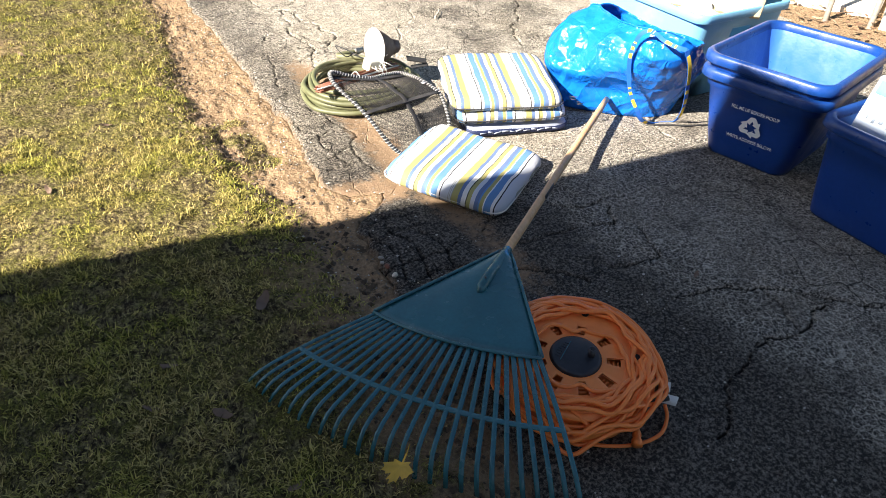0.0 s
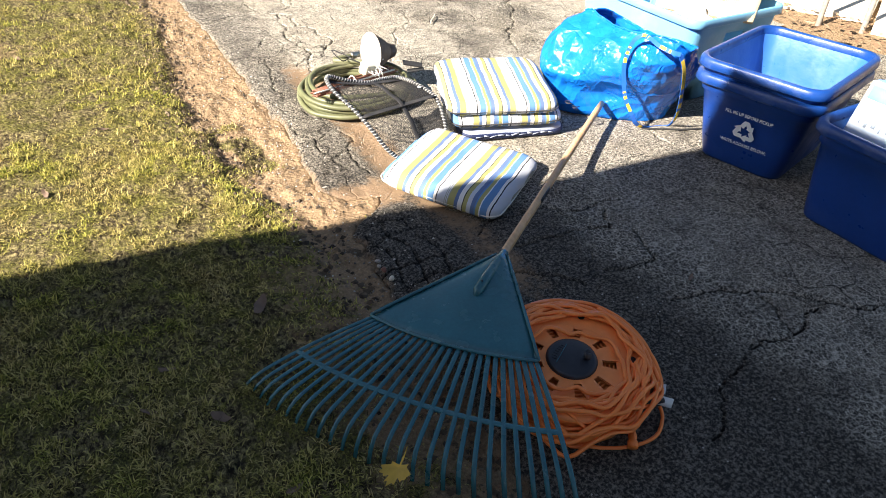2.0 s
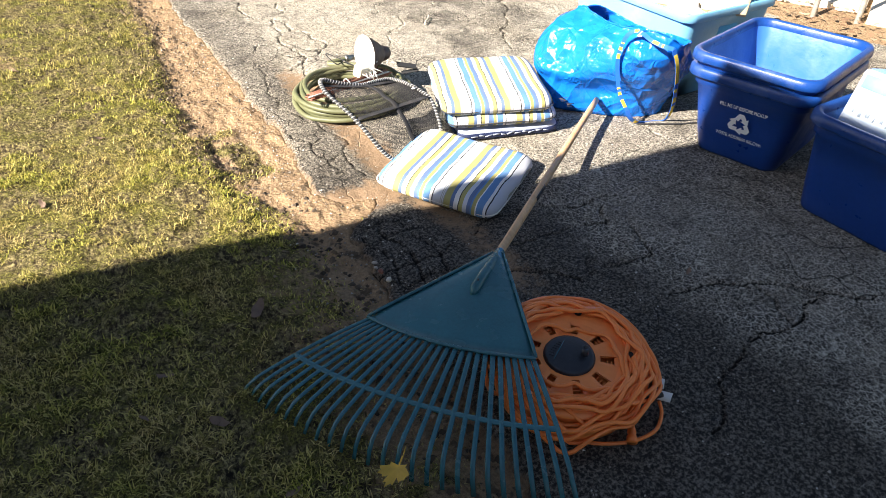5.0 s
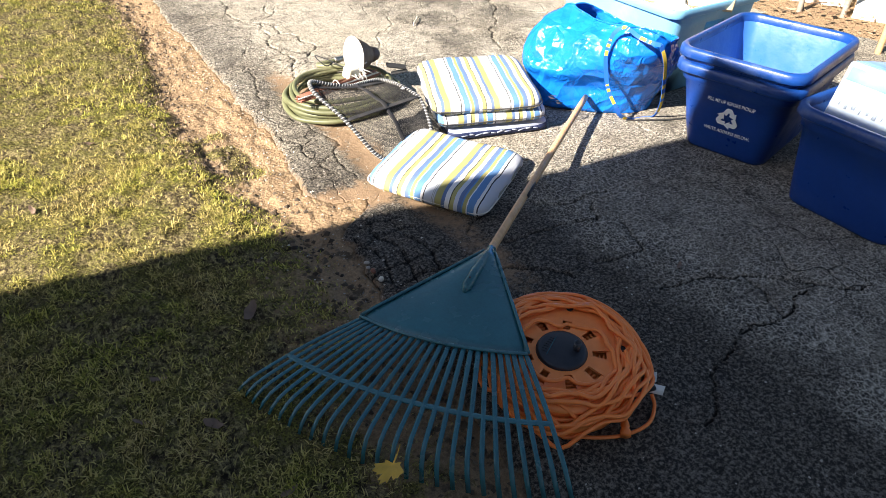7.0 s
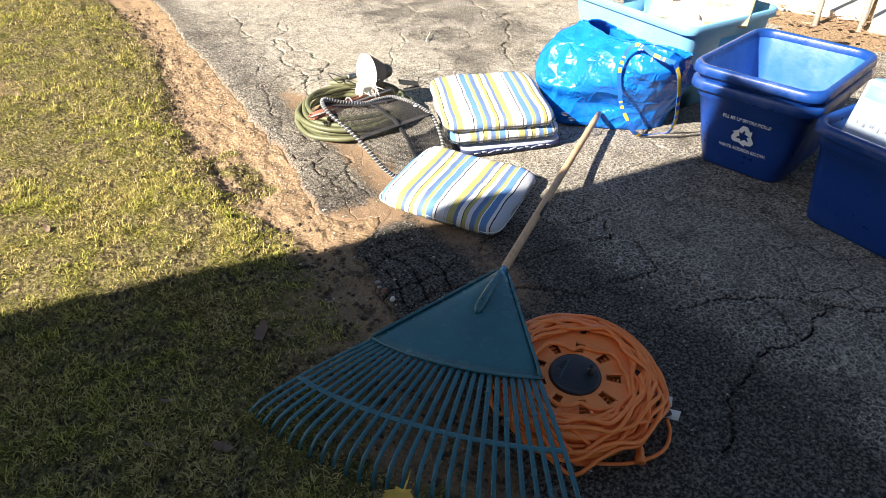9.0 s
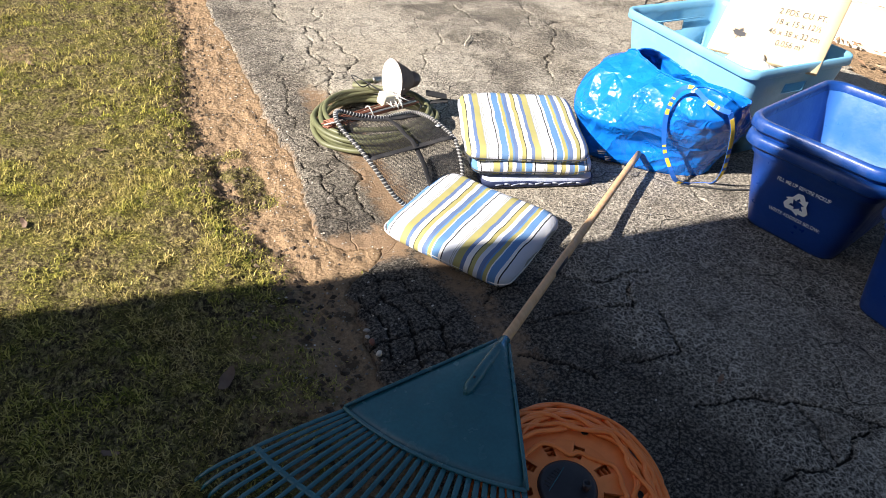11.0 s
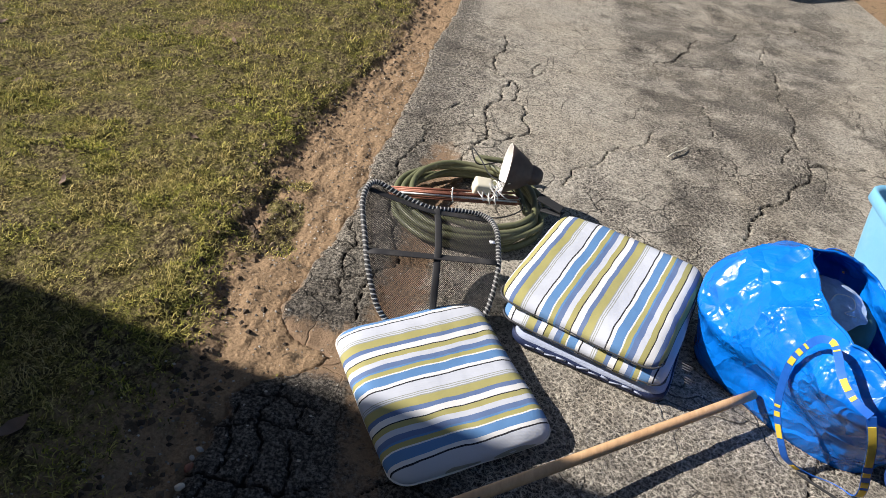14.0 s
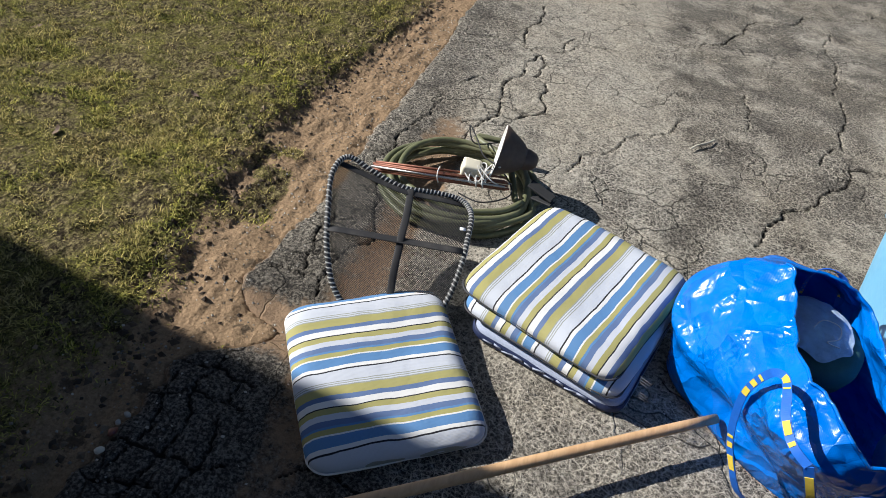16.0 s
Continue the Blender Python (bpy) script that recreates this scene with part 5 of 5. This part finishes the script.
# ---- coiled garden hose ----
hose = thing("garden_hose", pose(1.325, 2.565, 0.0), "olive green garden hose coiled on the drive", "hose")
r_ = random.Random(3)
pts = []
for k in range(8 * 18):
    a = 2 * math.pi * k / 18
    turn = k // 18
    rad = 0.236 - 0.013 * (turn % 4) + r_.uniform(-0.005, 0.005)
    ox, oy = 0.012 * math.sin(turn * 2.1), 0.012 * math.cos(turn * 1.7)
    pts.append((ox + rad * 1.08 * math.cos(a), oy + rad * 0.98 * math.sin(a), 0.011 + 0.0095 * turn + 0.005 * math.sin(3 * a + turn)))
pts += [(0.19, -0.05, 0.075), (0.13, 0.13, 0.085), (0.0, 0.235, 0.085), (0.06, 0.25, 0.085), (0.10, 0.255, 0.082)]
sp = spline(pts, 3)
part("rubber_hose", tube(sp, 0.0105, 10), M["hose"], hose)
part("coupling", moved(lathe([(0.0, 0.0), (0.014, 0.0), (0.016, 0.004), (0.016, 0.022), (0.013, 0.026), (0.013, 0.045), (0.0, 0.045)], 18), pose(0.095, 0.255, 0.082, 0, 90, 5)), M["brass"], hose, "metal hose coupling")

# ---- clamp light tied to a bundle of rods ----
rods = thing("rod_bundle", pose(1.285, 2.485, 0.108, 0, 0, 12), "thin copper-coloured rods tied with white string", "rods")
r_ = random.Random(8)
for k in range(12):
    y0, z0 = 0.009 * (k % 4) - 0.014, 0.008 * (k // 4)
    d = r_.uniform(-0.02, 0.03)
    part("rod", tube([(-0.21 + d, y0, z0), (0.20 + d * 0.5, y0 * 1.6 + r_.uniform(-0.006, 0.006), z0 - 0.004)], 0.0036, 8), M["steel"] if k in (8, 3) else M["copper"], rods)
for k, x0 in enumerate((-0.02, 0.10, 0.12)):
    part("string_tie", tube([(x0 + 0.003 * math.sin(a * 2), 0.028 * math.cos(a), 0.008 + 0.022 * math.sin(a)) for a in np.linspace(0, 6.28, 24)[:-1]], 0.0022, 6, True), M["string"], rods)
for k in range(5):
    q = [(0.08 + 0.03 * math.sin(k * 2.0 + j) + 0.01 * j, 0.005 + 0.03 * math.sin(k + j * 1.3), 0.03 + 0.022 * math.sin(j * 1.1 + k)) for j in range(7)]
    part("string_loop", tube(spline(q, 6), 0.0022, 6), M["string"], rods)

lamp = thing("clamp_lamp", Matrix.Identity(4), "old reflector lamp, white inside and rusty outside, on the hose", "lamp")
opening = Vector((1.425, 2.625, 0.165))
back = opening + Vector((0.9, 0.06, -0.12)) * 0.165
ld = (back - opening).normalized()
lm = Matrix.Translation(opening) @ ld.to_track_quat("Z", "Y").to_matrix().to_4x4()
part("reflector", moved(lathe([(0.086, 0.0), (0.086, 0.003), (0.074, 0.024), (0.052, 0.064), (0.034, 0.086)], 40), lm), M["shade_brown"], lamp, "rusty brown reflector")
part("reflector_lining", moved(lathe([(0.086, 0.0), (0.0845, -0.001), (0.0825, 0.002), (0.070, 0.024), (0.048, 0.064), (0.028, 0.084), (0.0, 0.086)], 40), lm), M["shade_white"], lamp, "white enamel lining")
part("lamp_socket", moved(lathe([(0.034, 0.084), (0.036, 0.092), (0.028, 0.118), (0.018, 0.128), (0.0, 0.128)], 24), lm), M["shade_brown"], lamp)
part("clamp", joined(as_piece(box(0.09, 0.035, 0.008, 0.002, 1, pose(1.59, 2.54, 0.112, 10, 12, -20))), as_piece(box(0.075, 0.03, 0.006, 0.002, 1, pose(1.60, 2.53, 0.086, 0, -8, -25)))), M["tyre"], lamp, smooth=False)
part("bulb_holder", box(0.060, 0.050, 0.052, 0.010, 3, pose(1.358, 2.525, 0.138, 12, 8, 12)), M["cream"], lamp, "yellowed white plastic block")
wire = spline([(1.40, 2.79, 0.09), (1.33, 2.72, 0.11), (1.30, 2.76, 0.15), (1.34, 2.70, 0.14), (1.38, 2.64, 0.12), (1.45, 2.60, 0.11), (1.50, 2.50, 0.10), (1.42, 2.44, 0.085), (1.34, 2.47, 0.075)], 8)
part("flex", tube(wire, 0.0025, 7), M["tyre"], lamp)

# ---- mesh back rest ----
rest = thing("mesh_back_rest", pose(1.258, 2.062, 0.0, 0, 0, 12), "black mesh back rest with striped cord rim on the hose", "back rest")
loop = [(-0.185, 0.235, 0.012), (-0.10, 0.222, 0.004), (0.0, 0.205, 0.0), (0.10, 0.222, 0.004), (0.185, 0.222, 0.010), (0.222, 0.17, 0.006), (0.212, 0.05, 0.0), (0.195, -0.06, 0.0), (0.16, -0.155, 0.0), (0.09, -0.21, 0.0), (0.0, -0.225, 0.0),
        (-0.09, -0.21, 0.0), (-0.16, -0.155, 0.0), (-0.195, -0.06, 0.0), (-0.212, 0.05, 0.0), (-0.222, 0.17, 0.006)]


def bow(x, y, h=0.0):
    """The rest is bowed: steep below its waist, nearly level above it."""
    v = math.sqrt(y * y + 0.0036)
    return Vector((x * 0.88, 0.80 * y + 0.18 * (v - 0.06), 0.190 + 0.40 * y - 0.30 * v - 0.02 * max(0.0, -y / 0.225) ** 2 - 0.05 * x - 0.75 * x * max(0.0, y) + h))


lp2 = spline(loop, 10, True)
lp = [bow(p.x, p.y, p.z) for p in lp2]
frame_v, frame_f = tube(lp, 0.0072, 8, True)
part("rim", (frame_v, frame_f), M["rope_black"], rest)
# a light strand that winds round the rim
k = len(lp)
fine = spline(lp, 8, True)
wind = []
turns = 125
up = Vector((0, 0, 1))
for i, p in enumerate(fine):
    t = (fine[(i + 1) % len(fine)] - fine[i - 1]).normalized()
    s_ = t.cross(up).normalized()
    n_ = s_.cross(t)
    w = 2 * math.pi * turns * i / len(fine)
    wind.append(p + (s_ * math.cos(w) + n_ * math.sin(w)) * 0.0060)
part("cord_wrap", tube(wind, 0.0026, 5, True), M["rope_white"], rest, "grey-white cord wound round the rim")


def inside(x, y):
    n, c = len(lp2), False
    for i in range(n):
        a, b = lp2[i], lp2[i - 1]
        if (a.y > y) != (b.y > y) and x < (b.x - a.x) * (y - a.y) / (b.y - a.y + 1e-12) + a.x:
            c = not c
    return c


def sag(x, y):
    return -0.012 * math.cos(x * 7) * math.cos(y * 6.5)


def thread(x0, y0, dx, dy, r):
    """Threads of the mesh, cut at the rim."""
    run_, pieces = [], []
    for i in range(80):
        x, y = x0 + dx * i, y0 + dy * i
        if inside(x, y):
            run_.append(bow(x, y, sag(x, y)))
        elif run_:
            break
    return tube(run_[::3] + [run_[-1]], r, 3, caps=False) if len(run_) > 4 else ([], [])


pieces = []
for i in range(-74, 75):
    pieces.append(thread(i * 0.0062 - 0.245, -0.245, 0.0062, 0.0062, 0.00085) if i > 0 else thread(-0.245, -0.245 - i * 0.0062, 0.0062, 0.0062, 0.00075))
    pieces.append(thread(0.245 - i * 0.0062, -0.245, -0.0062, 0.0062, 0.00075) if i > 0 else thread(0.245, -0.245 - i * 0.0062, -0.0062, 0.0062, 0.00075))
tagged(part("mesh", joined(*pieces), M["mesh_black"], rest, "fine black mesh"), kind="stuff")
part("strap", tube([bow(x, 0.005, 0.003) for x in np.linspace(-0.205, 0.205, 12)], 0.013, 8, flat=0.12), M["mesh_black"], rest, "flat black webbing")
part("strap", tube([bow(x, 0.185 + 0.03 * abs(x) / 0.2, 0.002) for x in np.linspace(-0.21, 0.21, 12)], 0.012, 8, flat=0.12), M["mesh_black"], rest)
part("strap", tube([bow(0.012 + 0.010 * math.sin(y * 9), y, 0.006 + 0.004 * math.sin(y * 60)) for y in np.linspace(-0.22, 0.205, 16)], 0.010, 8, flat=0.2), M["mesh_black"], rest)
part("label", box(0.016, 0.012, 0.0012, at=Matrix.Translation(bow(0.196, 0.09, 0.008))), M["white_print"], rest, "small white label")


# ---- beyond the drive: slabs, stakes, pole, stone ----
def slab(x, y, sx, sy, yaw_, z=0.0):
    s = thing("paving_slab", pose(x, y, z, 0, 0, yaw_), "pale concrete paving slab beside the drive", "paving slab", "paving slabs")
    part("slab", box(sx, sy, 0.06, 0.006, 2, pose(0, 0, 0)), M["concrete"], s)
    return s


for i, (x, y) in enumerate([(4.75, 2.65), (5.6, 3.05), (4.95, 1.75), (5.85, 2.12), (6.5, 3.4), (5.2, 0.85), (6.75, 2.45)]):
    slab(x, y, 0.88, 0.88, 24 + 0.6 * (i % 3))
for i, (x, y, lx, ly, kind_) in enumerate([(4.21, 2.20, 0.45, 0.25, "grey_wood"), (4.34, 2.00, 0.52, 0.25, "grey_wood"), (3.79, 1.51, 0.40, 0.17, "handle_wood")]):
    st = thing("stake", pose(x, y, 0), "slim weathered wooden stake standing in the soil", "stake", "stakes")
    part("shaft", tube([(0, 0, -0.02), (lx * 0.5, ly * 0.5, 0.45), (lx, ly, 0.95)], 0.016, 10), M[kind_], st)
st = thing("walking_pole", pose(3.53, 3.44, 0), "thin black telescopic pole leaning over the drive", "pole")
part("shaft", tube([(0, 0, 0), (0.22, 0.20, 0.30)], 0.006, 10), M["tyre"], st)
part("upper_shaft", tube([(0.22, 0.20, 0.30), (0.75, 0.68, 1.0)], 0.009, 10), M["tyre"], st)
part("collar", tube([(0.205, 0.187, 0.28), (0.24, 0.22, 0.33)], 0.013, 12), M["tyre"], st)
part("tip", tube([(-0.006, -0.006, -0.004), (0.012, 0.011, 0.018)], 0.010, 10), M["tyre"], st)
rock = thing("stone", pose(5.15, 5.35, 0.03), "pale rough stone at the edge of the bed", "stone")
bm = bmesh.new()
bmesh.ops.create_icosphere(bm, subdivisions=3, radius=1.0)
for v in bm.verts:
    v.co = Vector((v.co.x * 0.30, v.co.y * 0.16, v.co.z * 0.11)) * (1 + 0.25 * noise.noise(v.co * 1.6) + 0.08 * noise.noise(v.co * 5))
part("rock", bm, M["concrete"], rock, smooth=False)
rock.rotation_euler = (0, 0, -0.4)


# ---- unseen car further up the drive, added to cast the far shadow ----
car = thing("car", pose(1.7, 8.35, 0.0), "unseen dark car added to shade the far drive", "car")
prof = [(-2.1, 0.35), (-2.15, 0.75), (-1.95, 0.95), (-1.45, 1.42), (0.4, 1.46), (1.1, 1.0), (2.0, 0.85), (2.15, 0.6), (2.1, 0.32)]
cv = [(s * 0.86 * (0.86 if z > 1.1 else 1.0), y, z) for s in (-1, 1) for y, z in prof]
m_ = len(prof)
cf_ = [tuple(range(m_))[::-1], tuple(range(m_, 2 * m_))] + [(i, (i + 1) % m_, m_ + (i + 1) % m_, m_ + i) for i in range(m_)]
part("body", (cv, cf_), M["car_paint"], car, smooth=False)
for x in (-0.80, 0.80):
    for y in (-1.35, 1.35):
        part("wheel", moved(lathe([(0.12, -0.1), (0.30, -0.1), (0.33, -0.06), (0.33, 0.06), (0.30, 0.1), (0.12, 0.1)], 30), pose(x, y, 0.33, 0, 90, 0)), M["tyre"], car)


# ---- leaves, pebbles and bits on the ground ----
def dry_leaf(place, size, label, mat, curl=0.3, seed=0, name="leaf"):
    out = maple_outline(size) if mat is M["leaf_yellow"] else [(size * 0.42 * math.sin(a) * (1 + 0.18 * math.sin(5 * a)), size * math.cos(a)) for a in np.linspace(0, 2 * math.pi, 18)[:-1]]
    verts = [(0, 0, 0)] + [(x, y, 0) for x, y in out]
    mid = [(x * 0.5, y * 0.5, 0) for x, y in out]
    k = len(out)
    verts = verts + mid
    faces = []
    for i in range(k):
        j = (i + 1) % k
        faces += [(0, 1 + k + i, 1 + k + j), (1 + k + i, 1 + i, 1 + j, 1 + k + j)]
    vv = []
    for x, y, z in verts:
        r2 = (x * x + y * y) / (size * size)
        vv.append((x * (1 - 0.2 * r2), y, size * curl * (r2 * 0.6 + 0.5 * noise.noise(Vector((x / size * 1.5 + seed, y / size * 1.5, seed * 2.0))))))
    low = min(v[2] for v in vv)
    vv = [(x, y, z - low) for x, y, z in vv]
    lf = thing(name, place, label, "leaf", "fallen leaves")
    part("blade", (vv, faces), mat, lf)
    part("stalk", tube([(0, -size * 0.5, -low + 0.001), (size * 0.1, -size * 1.0, 0.004)], 0.0012, 5), mat, lf)
    return lf


dry_leaf(pose(0.520, 0.765, 0.072, -10, 14, 120), 0.050, "yellow maple leaf caught on the rake's tines", M["leaf_yellow"], 0.35, 2)
r_ = random.Random(31)
for k, (x, y, s) in enumerate([(0.463, 1.432, 0.036), (0.257, 1.125, 0.026), (0.19, 1.33, 0.022), (0.12, 1.22, 0.02), (-0.25, 1.9, 0.024), (0.05, 2.3, 0.022), (0.3, 2.7, 0.02), (-0.5, 2.9, 0.025), (0.1, 3.6, 0.028), (-0.9, 3.4, 0.03), (1.62, 0.93, 0.018), (0.33, 0.86, 0.02)]):
    dry_leaf(pose(x, y, float(soil_height(np.array([x]), np.array([y]))[0]) + 0.004 if x < 0.85 else 0.004, r_.uniform(-12, 12), r_.uniform(-12, 12), r_.uniform(0, 360)), s, "dry curled brown leaf on the ground", M["leaf_brown"], 0.5, k)


def pebble(x, y, s, mat, seed, label):
    p = thing("pebble", pose(x, y, s * 0.3 + (0.0 if x > 0.85 else 0.0), 0, 0, seed * 40), label, "pebble", "loose pebbles")
    bm = bmesh.new()
    bmesh.ops.create_icosphere(bm, subdivisions=2, radius=1.0)
    for v in bm.verts:
        v.co = Vector((v.co.x * s, v.co.y * s * 0.7, v.co.z * s * 0.55)) * (1 + 0.3 * noise.noise(v.co * 1.4 + Vector((seed, 0, 0))))
    part("grain", bm, mat, p)
    return p


pebble(0.843, 1.381, 0.011, M["concrete"], 1, "pale oval pebble at the drive's broken edge")
pebble(0.842, 1.428, 0.012, M["copper"], 2, "reddish pebble at the drive's broken edge")
pebble(0.838, 1.452, 0.008, M["pebble"], 3, "grey pebble at the drive's broken edge")
pebble(0.846, 1.475, 0.009, M["pebble"], 4, "grey pebble at the drive's broken edge")
twig = thing("twig", pose(2.16, 3.28, 0.012, 0, 0, 48), "short pale peeled twig on the drive", "twig")
part("stick", tube(spline([(-0.075, 0, 0), (-0.03, 0.004, 0.003), (0.03, 0.001, 0.002), (0.08, 0.006, 0)], 6), 0.0036, 7), M["concrete"], twig)
cable = thing("black_cord", Matrix.Identity(4), "thin black cord on the drive behind the bag", "cord")
part("cord", tube(spline([(2.20, 1.70, 0.018), (2.26, 1.65, 0.024), (2.33, 1.595, 0.030), (2.42, 1.55, 0.034)], 8), 0.0035, 7), M["tyre"], cable)

# loose grit and chips, too many to count
r_ = np.random.default_rng(4)
gv, gf = [], []
ky = np.where(np.arange(2600) < 1500, r_.uniform(0.2, 3.6, 2600), r_.uniform(1.2, 4.0, 2600))
kx = np.where(np.arange(2600) < 1500, r_.uniform(0.85, 2.6, 2600), drive_edge(ky) + r_.normal(-0.04, 0.10, 2600))
kz = np.where(kx > drive_edge(ky), drive_height(kx, ky), soil_height(kx, ky))
for k in range(2600):
    x, y, z, s = kx[k], ky[k], kz[k], r_.uniform(0.0012, 0.0042 if k < 1050 else 0.006)
    a = r_.uniform(0, 6.28)
    o = len(gv)
    for dx, dy, dz in ((1, 0, 0), (0, 1, 0), (-1, 0, 0), (0, -1, 0), (0.1, 0.1, 0.9), (0, 0, -0.5)):
        j = r_.uniform(0.6, 1.2)
        gv.append((x + s * j * (dx * math.cos(a) - dy * math.sin(a)), y + s * j * 0.8 * (dx * math.sin(a) + dy * math.cos(a)), z + s * dz))
    gf += [tuple(o + q for q in t) for t in ((0, 1, 4), (1, 2, 4), (2, 3, 4), (3, 0, 4), (1, 0, 5), (2, 1, 5), (3, 2, 5), (0, 3, 5))]
grit_n = Nodes("loose_grit")
grit_mat = grit_n.done(grit_n.ramp(grit_n.island(), [(0.0, (0.10, 0.09, 0.08)), (0.6, (0.30, 0.27, 0.23)), (1.0, (0.58, 0.54, 0.47))]), 0.85)
tagged(new("grit", mesh_of("grit", gv, gf, grit_mat, False)), "loose grit and small stone chips on the asphalt", "gravel", kind="stuff")

# leaf litter in the bed past the drive
lv_, lf_ = [], []
for k in range(2600):
    x, y = r_.uniform(3.7, 6.2), r_.uniform(0.8, 6.5)
    if x < 4.0 + 0.12 * max(0, y - 2.5):
        continue
    s, a, t = r_.uniform(0.012, 0.035), r_.uniform(0, 6.28), r_.uniform(-0.5, 0.5)
    o = len(lv_)
    for dx, dy in ((1, 0), (0.2, 0.45), (-1, 0), (0.1, -0.45)):
        lv_.append((x + s * (dx * math.cos(a) - dy * math.sin(a)), y + s * (dx * math.sin(a) + dy * math.cos(a)), 0.006 + 0.012 * r_.uniform(0, 1) + abs(t) * s * dx * 0.5 + 0.01))
    lf_ += [(o, o + 1, o + 2), (o, o + 2, o + 3)]
lit_n = Nodes("leaf_litter")
lit_mat = lit_n.done(lit_n.ramp(lit_n.island(), [(0.0, (0.10, 0.055, 0.03)), (0.5, (0.27, 0.155, 0.085)), (1.0, (0.46, 0.33, 0.21))]), 0.85)
tagged(new("leaf_litter", mesh_of("leaf_litter", lv_, lf_, lit_mat, False)), "dry brown leaf litter beside the drive", "leaf litter", kind="stuff")

# dark crumbs of soil along the ragged edge of the turf and in the bare strip
cv_, cf2 = [], []
nc = 1500
cy_ = r_.uniform(0.6, 5.0, nc)
cx_ = np.where(np.arange(nc) < 1050, lawn_edge(cy_) + r_.normal(0.02, 0.06, nc), r_.uniform(0.45, 0.95, nc))
cz_ = soil_height(cx_, cy_)
unit = [(1, 0, 0), (0, 1, 0), (-1, 0, 0), (0, -1, 0), (0.15, 0.1, 0.8), (0, 0, -0.6)]
for k in range(nc):
    if cx_[k] > float(drive_edge(cy_[k:k + 1])[0]) - 0.01:
        continue
    s = r_.uniform(0.003, 0.011) * (1.25 if k < 1050 else 0.8)
    a = r_.uniform(0, 6.28)
    o = len(cv_)
    for dx, dy, dz in unit:
        j = r_.uniform(0.6, 1.3)
        cv_.append((cx_[k] + s * j * (dx * math.cos(a) - dy * math.sin(a)), cy_[k] + s * j * (dx * math.sin(a) + dy * math.cos(a)), cz_[k] + s * dz * j))
    cf2 += [tuple(o + q for q in t) for t in ((0, 1, 4), (1, 2, 4), (2, 3, 4), (3, 0, 4), (1, 0, 5), (2, 1, 5), (3, 2, 5), (0, 3, 5))]
clod_n = Nodes("soil_crumbs")
clod_mat = clod_n.done(clod_n.ramp(clod_n.island(), [(0.0, (0.030, 0.021, 0.014)), (0.6, (0.10, 0.07, 0.045)), (1.0, (0.26, 0.19, 0.12))]), 0.95)
tagged(new("soil_crumbs", mesh_of("soil_crumbs", cv_, cf2, clod_mat, False)), "dark crumbs of soil along the turf's edge", "soil", kind="stuff")
